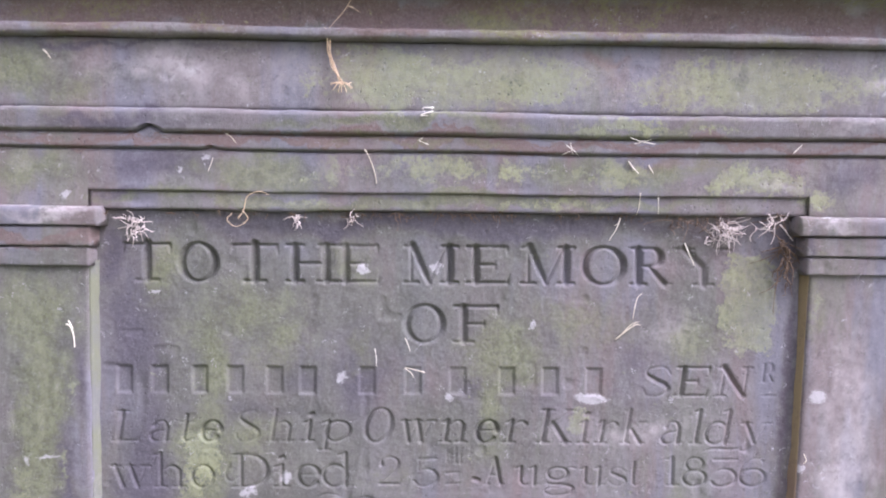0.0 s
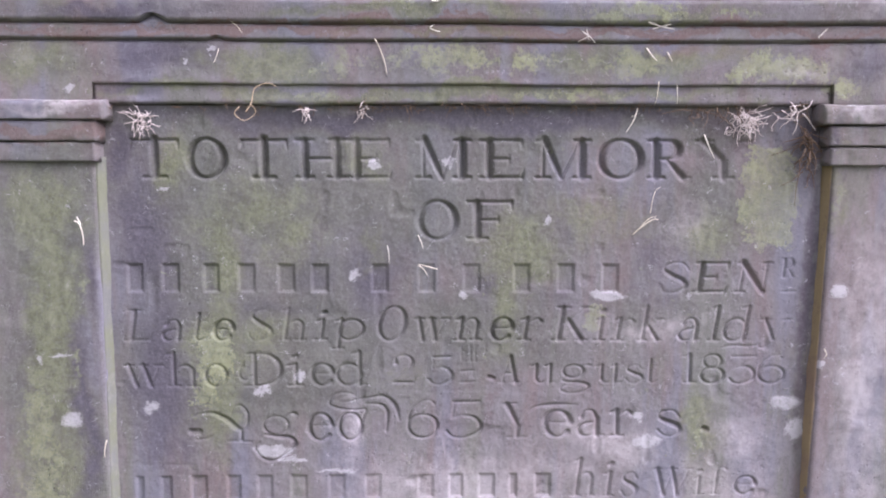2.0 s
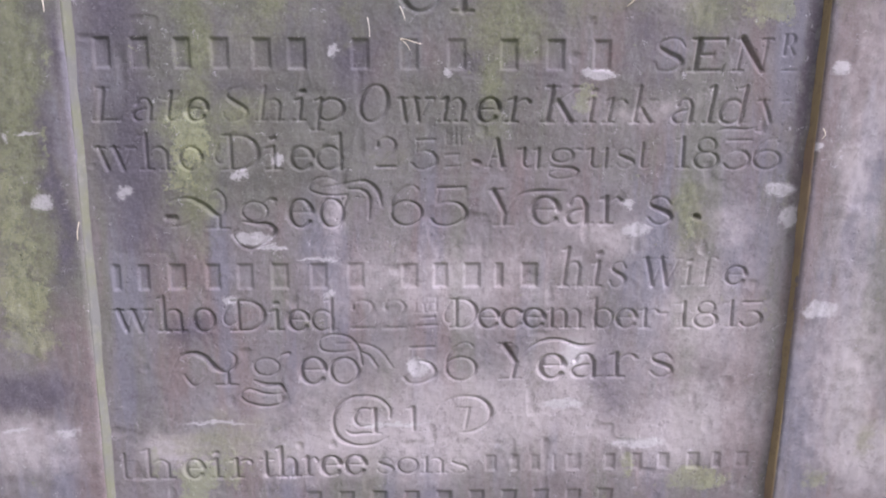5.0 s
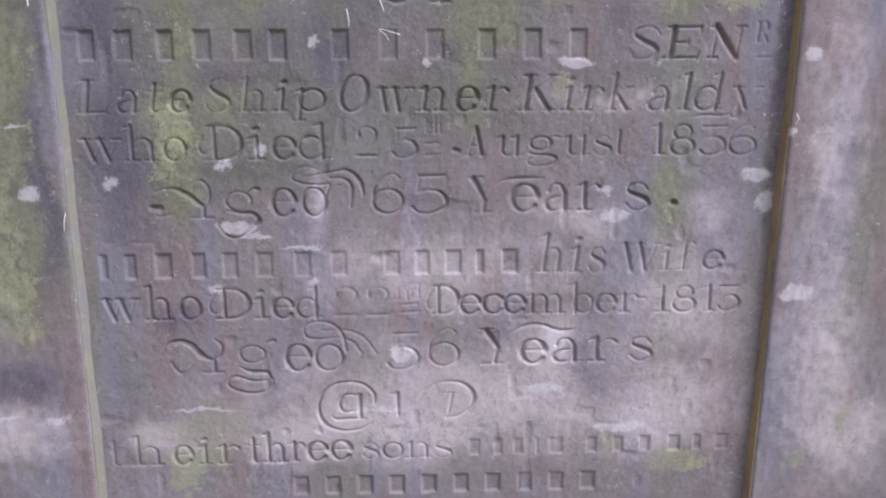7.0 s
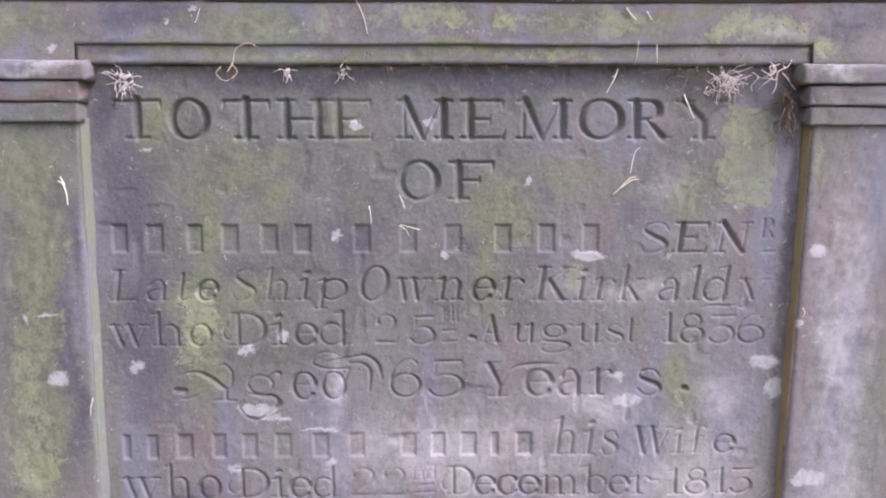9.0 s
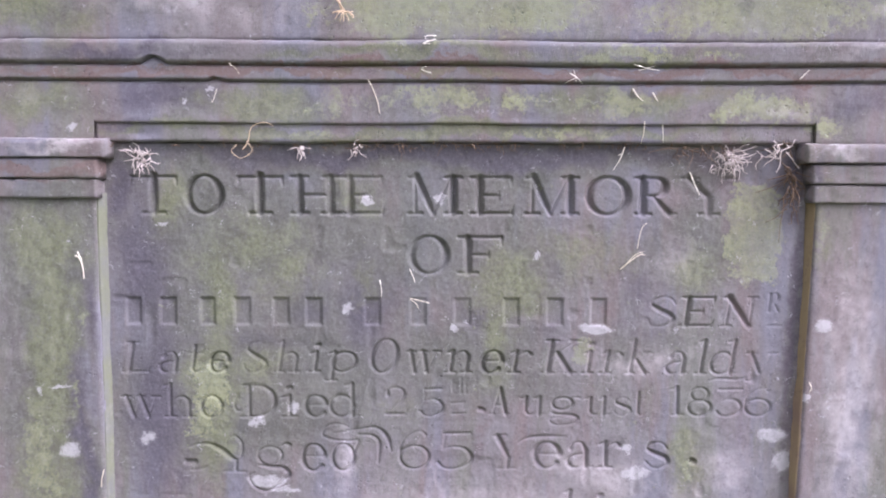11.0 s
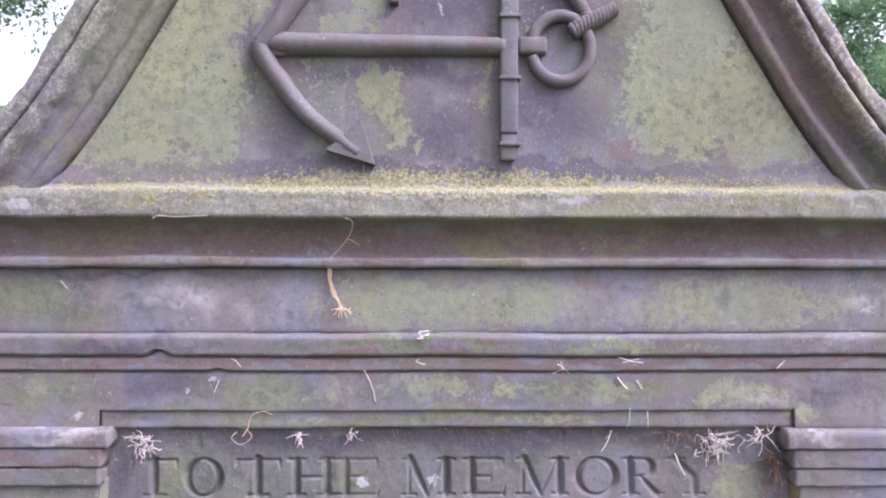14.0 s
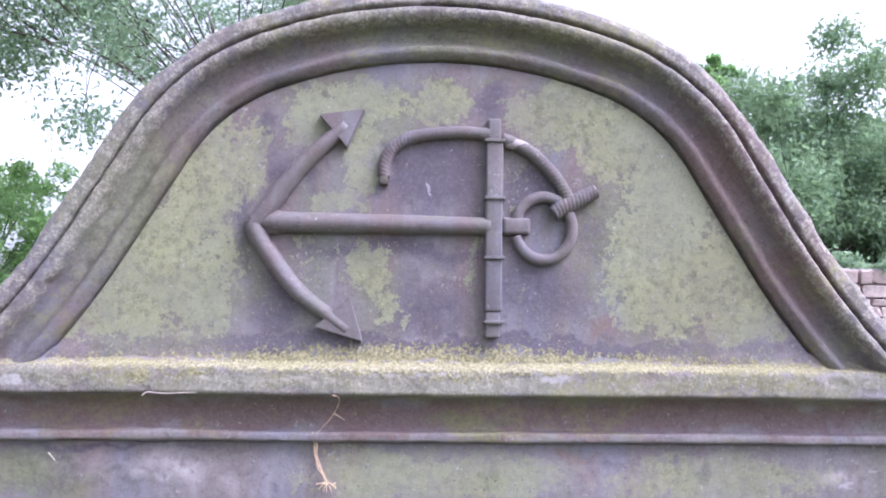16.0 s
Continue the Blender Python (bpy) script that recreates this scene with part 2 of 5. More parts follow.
FRIEZE = {
    "lichen": [(0.062, 1.637, 0.077, 0.0272, 1.2), (-0.077, 1.643, 0.05, 0.0285, 1.15), (-0.001, 1.616, 0.035, 0.0145, 0.8), (0.35, 1.635, 0.102, 0.0263, 1.0), (0.486, 1.639, 0.036, 0.0217, 0.5), (-0.161, 1.636, 0.023, 0.0213, 0.4), (0.206, 1.585, 0.054, 0.0077, 0.7), (0.307, 1.582, 0.036, 0.0051, 0.6), (-0.022, 1.536, 0.065, 0.0153, 0.65), (-0.139, 1.526, 0.047, 0.0166, 0.5), (0.195, 1.526, 0.036, 0.0166, 0.7), (0.371, 1.522, 0.06, 0.0149, 1.0), (0.076, 1.533, 0.036, 0.0153, 0.5), (0.442, 1.505, 0.018, 0.0119, 0.7), (-0.146, 1.493, 0.07, 0.0055, 0.4), (0.119, 1.493, 0.095, 0.0055, 0.4)],
    "algae": [(-0.523, 1.641, 0.063, 0.0293, 0.8), (-0.442, 1.625, 0.04, 0.0212, 0.6), (0.007, 1.637, 0.195, 0.0357, 0.5), (0.394, 1.639, 0.133, 0.0302, 0.5), (-0.062, 1.583, 0.153, 0.0072, 0.8), (0.216, 1.583, 0.119, 0.0068, 0.7), (-0.235, 1.526, 0.064, 0.0208, 0.8), (-0.501, 1.525, 0.069, 0.0247, 0.6), (-0.024, 1.492, 0.33, 0.0076, 1.0), (0.203, 1.533, 0.179, 0.0179, 0.6), (-0.048, 1.563, 0.177, 0.0047, 0.5)],
    "dark": [(0.058, 1.632, 0.011, 0.0128, 1.2), (0.343, 1.648, 0.006, 0.0106, 1.3), (-0.407, 1.586, 0.11, 0.0081, 0.7), (-0.345, 1.532, 0.052, 0.0213, 0.8), (0.492, 1.526, 0.054, 0.0251, 0.5), (-0.407, 1.676, 0.174, 0.0055, 0.6), (-0.385, 1.498, 0.034, 0.0081, 0.5)],
    # the last two run brown along the full width below the projecting band
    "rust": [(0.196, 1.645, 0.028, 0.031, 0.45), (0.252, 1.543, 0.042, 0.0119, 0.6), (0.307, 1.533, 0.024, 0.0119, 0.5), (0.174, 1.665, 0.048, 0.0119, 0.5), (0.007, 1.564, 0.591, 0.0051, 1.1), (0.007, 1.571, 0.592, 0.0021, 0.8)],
    # the first two darken the fascia and the projecting band along their full width
    "grime_shade": [(0.007, 1.526, 0.591, 0.0213, 0.45), (0.007, 1.585, 0.592, 0.0072, 0.3), (-0.503, 1.642, 0.093, 0.0353, 0.7), (-0.387, 1.635, 0.07, 0.0293, 0.4), (-0.502, 1.525, 0.092, 0.023, 0.5), (-0.235, 1.526, 0.093, 0.0234, 0.5)],
    "bloom": [(0.005, 1.637, 0.533, 0.0323, 0.35), (-0.319, 1.643, 0.064, 0.0225, 0.5), (-0.243, 1.636, 0.035, 0.0179, 0.4), (-0.503, 1.583, 0.046, 0.0081, 0.4), (0.392, 1.526, 0.036, 0.0085, 0.6), (0.514, 1.632, 0.025, 0.0094, 0.7), (-0.502, 1.532, 0.023, 0.0119, 0.4), (0.492, 1.586, 0.054, 0.0068, 0.4)],
    "pale": [(-0.305, 1.646, 0.017, 0.0102, 0.4), (-0.457, 1.5, 0.004, 0.0051, 1.1), (-0.323, 1.53, 0.003, 0.0021, 1.3), (-0.29, 1.544, 0.005, 0.003, 1.0), (-0.333, 1.635, 0.011, 0.0115, 0.4), (0.528, 1.632, 0.012, 0.006, 0.6)],
}
CORNICE = {
    "moss": [(0.026, 1.777, 0.59, 0.0055, 1.3), (-0.003, 1.772, 0.247, 0.0081, 0.8), (-0.358, 1.762, 0.012, 0.0094, 1.0), (-0.301, 1.766, 0.035, 0.0068, 0.6), (0.036, 1.764, 0.094, 0.0085, 0.5), (0.373, 1.759, 0.121, 0.0094, 0.35)],
    "algae": [(0.034, 1.759, 0.707, 0.0128, 1.0), (0.048, 1.712, 0.053, 0.0106, 0.9), (0.041, 1.698, 0.035, 0.0047, 0.9), (-0.48, 1.703, 0.034, 0.0085, 0.4)],
    "dark": [(-0.428, 1.752, 0.103, 0.0081, 0.6), (-0.198, 1.747, 0.07, 0.006, 0.4), (0.372, 1.749, 0.12, 0.006, 0.4)],
    # brown stone of the cove, with the shade below the ledge painted in
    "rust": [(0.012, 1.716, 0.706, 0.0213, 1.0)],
    "bloom": [(0.033, 1.761, 0.708, 0.0119, 0.55), (0.023, 1.759, 0.177, 0.0102, 0.6), (-0.496, 1.756, 0.023, 0.0093, 0.5), (0.337, 1.756, 0.072, 0.0081, 0.3)],
    "pale": [(-0.51, 1.756, 0.017, 0.0068, 0.9), (-0.006, 1.766, 0.106, 0.0034, 0.7), (0.147, 1.764, 0.024, 0.0081, 0.8)],
}
TYMPANUM = {
    "lichen": [(-0.355, 1.891, 0.083, 0.0663, 1.0), (-0.297, 2.007, 0.04, 0.0621, 1.0), (-0.237, 2.034, 0.017, 0.0374, 0.8), (-0.401, 1.833, 0.076, 0.0238, 0.9), (-0.277, 1.849, 0.02, 0.0336, 0.8), (-0.167, 2.087, 0.028, 0.0391, 0.95), (-0.095, 2.115, 0.041, 0.0255, 1.2), (0.001, 2.115, 0.031, 0.0217, 1.2), (-0.093, 2.026, 0.019, 0.0501, 1.1), (-0.132, 1.986, 0.024, 0.0123, 1.0), (-0.086, 1.898, 0.021, 0.0281, 0.85), (-0.065, 1.855, 0.016, 0.0208, 0.75), (0.043, 1.896, 0.008, 0.0306, 0.5), (-0.036, 1.838, 0.01, 0.0179, 0.4), (-0.265, 1.921, 0.009, 0.0429, 0.5), (-0.22, 2.067, 0.012, 0.0127, 0.5)],
    "crust": [(0.166, 2.101, 0.06, 0.031, 1.2), (0.23, 2.054, 0.034, 0.0349, 1.15), (0.307, 2.018, 0.063, 0.0633, 0.95), (0.286, 1.908, 0.053, 0.0808, 1.0), (0.378, 1.887, 0.062, 0.062, 0.95), (0.391, 1.829, 0.05, 0.0162, 0.9), (0.248, 1.845, 0.028, 0.0221, 0.85), (0.22, 1.863, 0.016, 0.0157, 0.6), (0.256, 2.092, 0.038, 0.0323, 0.8)],
    "algae": [(-0.355, 1.899, 0.113, 0.0969, 1.1), (0.335, 1.939, 0.132, 0.1181, 1.1), (-0.098, 2.1, 0.105, 0.0382, 0.8), (-0.079, 1.873, 0.036, 0.0425, 0.6), (0.211, 2.099, 0.082, 0.0387, 0.8), (0.009, 2.147, 0.188, 0.0127, 0.4)],
    "dark": [(0.005, 2.02, 0.059, 0.0502, 1.0), (-0.213, 1.851, 0.036, 0.0361, 1.1), (-0.247, 1.929, 0.01, 0.0676, 0.9), (0.07, 2.119, 0.021, 0.0259, 0.9), (-0.014, 1.853, 0.067, 0.0399, 0.7), (0.137, 1.869, 0.068, 0.0548, 0.7), (-0.215, 2.086, 0.01, 0.0255, 0.8), (0.018, 1.802, 0.399, 0.0085, 1.1), (0.203, 1.958, 0.018, 0.0497, 0.8), (-0.154, 2.01, 0.011, 0.031, 0.6), (-0.05, 1.924, 0.134, 0.0136, 0.7), (0.122, 2.007, 0.037, 0.0315, 0.7), (-0.198, 2.024, 0.018, 0.0378, 0.5)],
    "rust": [(0.223, 1.82, 0.037, 0.0119, 0.6), (0.021, 1.882, 0.043, 0.0366, 0.35), (0.137, 1.897, 0.043, 0.037, 0.3)],
    "moss": [(0.018, 1.782, 0.398, 0.0119, 0.95), (-0.019, 1.793, 0.199, 0.0111, 0.65), (-0.189, 1.783, 0.048, 0.006, 0.5)],
    "pale": [(-0.011, 2.002, 0.002, 0.0089, 0.9)],
}


def stone(name, stains, tone=1.0, grain=1.0, lichen=1.0, crust=0.0, ragged=0.3):
    k = Nodes(name)
    p = k.position()
    wob = k.vec("MULTIPLY", k.vec("SUBTRACT", k.noise(p, 22.0, 8, 0.72, True), (0.5, 0.5, 0.5)), (0.07, 0.0, 0.07))
    q = k.vec("ADD", p, wob)
    tight = k.vec("ADD", p, k.vec("MULTIPLY", k.vec("SUBTRACT", k.noise(p, 45.0, 8, 0.78, True), (0.5, 0.5, 0.5)), (0.045, 0.0, 0.03)))
    soft = k.vec("ADD", p, k.vec("MULTIPLY", k.vec("SUBTRACT", k.noise(p, 9.0, 5, 0.65, True), (0.5, 0.5, 0.5)), (0.1, 0.0, 0.1)))

    def stain(kind, where):
        return k.patches(where, stains[kind]) if stains.get(kind) else 0.0

    def swing(noise_socket, gain):
        return k.math("MULTIPLY", k.math("SUBTRACT", noise_socket, 0.5), gain)

    broad = k.noise(p, 5.0, 5, 0.65)
    mid = k.noise(k.vec("ADD", p, (3.1, 0, 1.7)), 11.0, 6, 0.7)
    blotch = k.noise(p, 26.0, 7, 0.75)
    fine = k.noise(p, 300.0, 4, 0.75)
    speck = k.noise(p, 95.0, 6, 0.78)
    base = k.mix(k.span(broad, 0.36, 0.64), (0.138 * tone, 0.113 * tone, 0.116 * tone), (0.172 * tone, 0.155 * tone, 0.166 * tone))
    base = k.mix(k.span(mid, 0.42, 0.66, 0, 0.45), base, (0.150 * tone, 0.138 * tone, 0.122 * tone))
    base = k.mix(k.span(blotch, 0.46, 0.64, 0, 0.55), base, (0.102 * tone, 0.080 * tone, 0.086 * tone))
    # drifting tints of the stone, drawn out downwards by the rain
    run = k.vec("MULTIPLY", p, (1.0, 1.0, 0.16))
    base = k.mix(k.span(k.noise(run, 34.0, 5, 0.65), 0.5, 0.7, 0, 0.42), base, (0.225 * tone, 0.205 * tone, 0.222 * tone))
    base = k.mix(k.span(k.noise(k.vec("ADD", run, (4.0, 1.0, 8.0)), 17.0, 5, 0.65), 0.48, 0.62, 0, 0.65), base, (0.156 * tone, 0.112 * tone, 0.112 * tone))
    base = k.mix(k.span(k.noise(k.vec("ADD", run, (9.0, 3.0, 2.0)), 15.0, 5, 0.65), 0.5, 0.64, 0, 0.5), base, (0.120 * tone, 0.124 * tone, 0.092 * tone))
    base = k.mix(k.span(k.noise(k.vec("ADD", run, (1.0, 7.0, 5.0)), 14.0, 5, 0.6), 0.5, 0.64, 0, 0.72), base, (0.146 * tone, 0.138 * tone, 0.174 * tone))
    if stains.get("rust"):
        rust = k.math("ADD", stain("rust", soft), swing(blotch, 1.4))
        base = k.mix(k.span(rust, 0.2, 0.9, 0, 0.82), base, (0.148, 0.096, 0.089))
    if stains.get("grime_shade"):
        grime_shade = k.math("ADD", stain("grime_shade", soft), swing(mid, 1.4))
        base = k.mix(k.span(grime_shade, 0.1, 0.9, 0, 0.82), base, k.mix(k.span(blotch, 0.4, 0.6), (0.080, 0.078, 0.066), (0.120, 0.116, 0.100)))
    if stains.get("bloom"):
        bloom = k.math("ADD", stain("bloom", soft), swing(blotch, 1.5))
        base = k.mix(k.span(bloom, 0.1, 1.0, 0, 0.72), base, (0.40, 0.35, 0.36))
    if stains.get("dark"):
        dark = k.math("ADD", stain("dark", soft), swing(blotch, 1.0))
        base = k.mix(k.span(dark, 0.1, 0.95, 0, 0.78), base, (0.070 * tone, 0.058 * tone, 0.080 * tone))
    if stains.get("algae"):
        algae = k.math("ADD", stain("algae", soft), swing(blotch, 1.8))
        base = k.mix(k.span(algae, 0.15, 0.95, 0, 0.6 * min(lichen + 0.3, 1.0)), base, k.mix(k.span(speck, 0.38, 0.6), (0.098, 0.104, 0.052), (0.185, 0.190, 0.098)))
    for kind in ("pale", "lime"):
        if stains.get(kind):
            pale = k.math("ADD", stain(kind, tight), swing(blotch, 1.3))
            base = k.mix(k.span(pale, 0.30, 0.80, 0, 0.62), base, (0.44, 0.41, 0.43))
    green = 0.0
    if stains.get("lichen"):
        mat_of = stain("lichen", q)
        if stains.get("crust"):
            mat_of = k.math("MAXIMUM", mat_of, stain("crust", q))
        green = k.math("ADD", k.math("ADD", mat_of, swing(speck, 2.6)), swing(mid, 1.5))
        gcol = k.mix(k.span(speck, 0.34, 0.6), (0.122 * tone, 0.123 * tone, 0.066 * tone), (0.25 * tone, 0.252 * tone, 0.142 * tone))
        gcol = k.mix(k.span(broad, 0.38, 0.6, 0, 0.6), gcol, (0.205 * tone, 0.212 * tone, 0.154 * tone))
        veil = k.span(k.noise(k.vec("ADD", p, (2.2, 0, 9.1)), 14.0, 9, 0.8), 0.36, 0.6, 0.28 * lichen, 0.94 * lichen)
        base = k.mix(k.math("MULTIPLY", k.span(green, 0.30, 0.30 + ragged), veil), base, gcol)
        # a bare dark rim where the mat ends
        rim = k.math("MULTIPLY", k.span(green, 0.16, 0.30), k.span(green, 0.30, 0.36, 1, 0))
        base = k.mix(k.math("MULTIPLY", rim, 0.4 * lichen), base, (0.075, 0.062, 0.075))
    mfac = 0.0
    if stains.get("moss"):
        moss = k.math("ADD", stain("moss", tight), swing(k.noise(p, 170.0, 5, 0.75), 4.2))
        mfac = k.span(moss, 0.45, 0.8, 0, 0.9)
        base = k.mix(mfac, base, k.mix(k.span(fine, 0.35, 0.65), (0.115, 0.105, 0.047), (0.36, 0.325, 0.17)))
    dots = k.span(k.math("ADD", k.cells(q, 62.0), k.math("MULTIPLY", fine, 0.25)), 0.16, 0.22, 1, 0)
    few = k.span(k.noise(p, 11.0, 2, 0.5), 0.45, 0.57)
    base = k.mix(k.math("MULTIPLY", k.math("MULTIPLY", dots, few), 0.6), base, (0.45, 0.42, 0.47))
    small = k.span(k.math("ADD", k.cells(k.vec("ADD", q, (7.0, 0, 2.0)), 110.0), k.math("MULTIPLY", fine, 0.2)), 0.2, 0.26, 1, 0)
    base = k.mix(k.math("MULTIPLY", k.math("MULTIPLY", small, k.span(mid, 0.46, 0.58)), 0.55), base, (0.44, 0.41, 0.44))
    pits = k.span(k.math("ADD", k.cells(p, 120.0), k.math("MULTIPLY", fine, 0.3)), 0.23, 0.34, 1, 0)
    pit = k.math("MULTIPLY", pits, k.math("MAXIMUM", k.span(k.noise(p, 7.0, 3, 0.6), 0.48, 0.6, 0, 0.7), k.span(green, 0.3, 0.6, 0, 0.8)))
    base = k.mix(k.math("MULTIPLY", pit, 0.5), base, (0.055, 0.048, 0.05))
    base = k.mix(k.span(fine, 0.42, 0.8, 0.0, 0.30), base, (0.25 * tone, 0.23 * tone, 0.25 * tone))
    base = k.mix(k.span(speck, 0.52, 0.75, 0.0, 0.38), base, (0.07 * tone, 0.058 * tone, 0.06 * tone))
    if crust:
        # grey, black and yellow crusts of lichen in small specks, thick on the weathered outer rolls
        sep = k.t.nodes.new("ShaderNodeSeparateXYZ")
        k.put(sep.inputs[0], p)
        # pale crust fades with depth, which also paints the coves darker, like shade
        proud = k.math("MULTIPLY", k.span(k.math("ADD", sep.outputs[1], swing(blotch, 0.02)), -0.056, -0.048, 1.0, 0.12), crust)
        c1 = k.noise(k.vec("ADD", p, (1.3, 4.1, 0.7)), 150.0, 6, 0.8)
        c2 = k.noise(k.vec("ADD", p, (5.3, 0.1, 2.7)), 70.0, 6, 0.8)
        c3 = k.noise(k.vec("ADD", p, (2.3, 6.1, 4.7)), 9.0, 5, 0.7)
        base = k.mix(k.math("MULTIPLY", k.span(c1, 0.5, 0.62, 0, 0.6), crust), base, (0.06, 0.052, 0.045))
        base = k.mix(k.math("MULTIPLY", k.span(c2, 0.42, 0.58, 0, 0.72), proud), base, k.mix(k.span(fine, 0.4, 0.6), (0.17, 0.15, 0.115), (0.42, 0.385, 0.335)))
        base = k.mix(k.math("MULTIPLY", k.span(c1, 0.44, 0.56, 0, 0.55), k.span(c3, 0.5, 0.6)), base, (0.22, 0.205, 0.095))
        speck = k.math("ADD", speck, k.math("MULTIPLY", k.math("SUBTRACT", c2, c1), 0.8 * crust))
    height = k.math("ADD", k.math("MULTIPLY", fine, 0.5 * grain), k.math("MULTIPLY", speck, 0.8 * grain))
    height = k.math("ADD", height, k.math("MULTIPLY", mfac, 1.4))
    height = k.math("SUBTRACT", height, k.math("MULTIPLY", pit, 1.4))
    return k.done(base, k.span(speck, 0.3, 0.7, 0.72, 0.95), height, 0.0012, 0.7)


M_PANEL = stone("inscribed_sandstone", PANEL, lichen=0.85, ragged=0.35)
M_SIDES = stone("pilaster_sandstone", SIDES, lichen=0.65, ragged=0.5)
M_FRIEZE = stone("frieze_sandstone", FRIEZE, 1.05, lichen=0.95, ragged=0.45)
M_TYMPANUM = stone("tympanum_sandstone", TYMPANUM, lichen=1.0, ragged=0.14)
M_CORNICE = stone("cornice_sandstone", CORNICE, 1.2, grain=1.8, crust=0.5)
M_CARVED = stone("carved_anchor_sandstone", {"algae": [(-0.01, 1.972, 0.06, 0.006, 0.8)], "bloom": [(0.105, 2.064, 0.014, 0.005, 1.3)]}, 0.84, lichen=0.3)
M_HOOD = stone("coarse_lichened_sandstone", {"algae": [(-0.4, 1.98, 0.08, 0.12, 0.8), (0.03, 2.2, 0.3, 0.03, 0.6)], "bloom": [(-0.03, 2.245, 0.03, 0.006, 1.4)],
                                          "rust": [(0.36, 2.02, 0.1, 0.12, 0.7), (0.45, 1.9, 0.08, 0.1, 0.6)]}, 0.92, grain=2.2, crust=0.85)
M_STONE = stone("plain_sandstone", {"bloom": [(0.0, 0.4, 0.8, 0.2, 0.4)]})

k = Nodes("stained_reveal")
p = k.position()
rv = k.mix(k.span(k.noise(p, 14.0, 5), 0.4, 0.6), (0.150, 0.145, 0.138), (0.155, 0.155, 0.108))
rv = k.mix(k.span(k.noise(p, 60.0, 6, 0.75), 0.5, 0.65, 0, 0.5), rv, (0.2, 0.19, 0.165))
M_REVEAL = k.done(rv, 0.9, k.noise(p, 180.0, 5, 0.7), 0.001)
# iron-brown and ochre-green staining on the damp side of the recess
k = Nodes("iron_stained_reveal")
p = k.position()
rv = k.mix(k.span(k.noise(k.vec("ADD", p, (0.0, 0.0, 0.35)), 3.2, 4), 0.42, 0.58), (0.20, 0.13, 0.108), (0.27, 0.20, 0.115))
rv = k.mix(k.span(k.noise(p, 55.0, 6, 0.75), 0.5, 0.66, 0, 0.5), rv, (0.15, 0.10, 0.08))
M_REVEAL_RUST = k.done(rv, 0.9, k.noise(p, 180.0, 5, 0.7), 0.001)
k = Nodes("dry_straw")
M_STRAW = k.done(k.mix(k.random(), (0.55, 0.47, 0.37), (0.78, 0.71, 0.64)), 0.7, k.noise(k.position(), 400.0), 0.0005)
k = Nodes("dead_rootlets")
M_ROOT = k.done(k.mix(k.noise(k.position(), 120.0), (0.07, 0.04, 0.027), (0.19, 0.125, 0.085)), 0.85)
k = Nodes("bleached_rootlets")
M_PALEROOT = k.done(k.mix(k.noise(k.position(), 150.0), (0.35, 0.27, 0.25), (0.66, 0.58, 0.56)), 0.8)
k = Nodes("orange_straw")
M_AMBER = k.done(k.mix(k.noise(k.position(), 150.0), (0.42, 0.28, 0.17), (0.7, 0.54, 0.4)), 0.75)
k = Nodes("bark")
M_BARK = k.done(k.mix(k.noise(k.vec("MULTIPLY", k.position(), (1, 1, 0.2)), 9.0, 6), (0.04, 0.032, 0.026), (0.12, 0.1, 0.085)), 0.9, k.noise(k.position(), 14.0, 6), 0.03)


def leaf_material(name, a, b):
    k = Nodes(name)
    col = k.mix(k.island(), a, b)
    m = k.done(col, 0.6, None, specular=0.3)
    thin = k.t.nodes.new("ShaderNodeBsdfTranslucent")
    both = k.t.nodes.new("ShaderNodeMixShader")
    both.inputs[0].default_value = 0.55
    k.t.links.new(k.mix(0.5, col, (0.2, 0.3, 0.12)), thin.inputs["Color"])
    k.t.links.new(k.bsdf.outputs[0], both.inputs[1])
    k.t.links.new(thin.outputs[0], both.inputs[2])
    k.t.links.new(both.outputs[0], k.t.nodes["Material Output"].inputs["Surface"])
    return m


M_LEAF_DARK = leaf_material("dark_leaves", (0.15, 0.235, 0.16), (0.27, 0.37, 0.22))
M_LEAF_MID = leaf_material("mid_green_leaves", (0.19, 0.29, 0.21), (0.38, 0.49, 0.33))
M_LEAF_LIGHT = leaf_material("light_green_leaves", (0.2, 0.36, 0.13), (0.36, 0.54, 0.22))
k = Nodes("grass_ground")
pp = k.position()
M_GROUND = k.done(k.mix(k.span(k.noise(pp, 4.0, 9, 0.75), 0.35, 0.65), (0.05, 0.075, 0.03), (0.13, 0.135, 0.065)), 0.95, k.noise(pp, 30.0, 6), 0.03)
k = Nodes("rubble_stone")
pp = k.position()
rub = k.mix(k.random(), (0.36, 0.27, 0.265), (0.5, 0.4, 0.39))
M_RUBBLE = k.done(k.mix(k.span(k.noise(pp, 9.0, 6), 0.4, 0.7, 0, 0.6), rub, (0.14, 0.13, 0.1)), 0.9, k.noise(pp, 22.0, 6), 0.02)
k = Nodes("lime_mortar")
M_MORTAR = k.done(k.mix(k.noise(k.position(), 12.0, 6), (0.3, 0.26, 0.25), (0.42, 0.37, 0.36)), 0.95)


# ---------------------------------------------------------------- mesh helpers
def mesh_from(name, verts, faces, smooth=True):
    """A mesh from an array of points and an array of faces of one size."""
    verts, faces = np.asarray(verts, np.float32), np.asarray(faces, np.int32)
    n, size = faces.shape
    me = bpy.data.meshes.new(name)
    me.vertices.add(len(verts)), me.loops.add(n * size), me.polygons.add(n)
    me.vertices.foreach_set("co", verts.ravel())
    me.loops.foreach_set("vertex_index", faces.ravel())
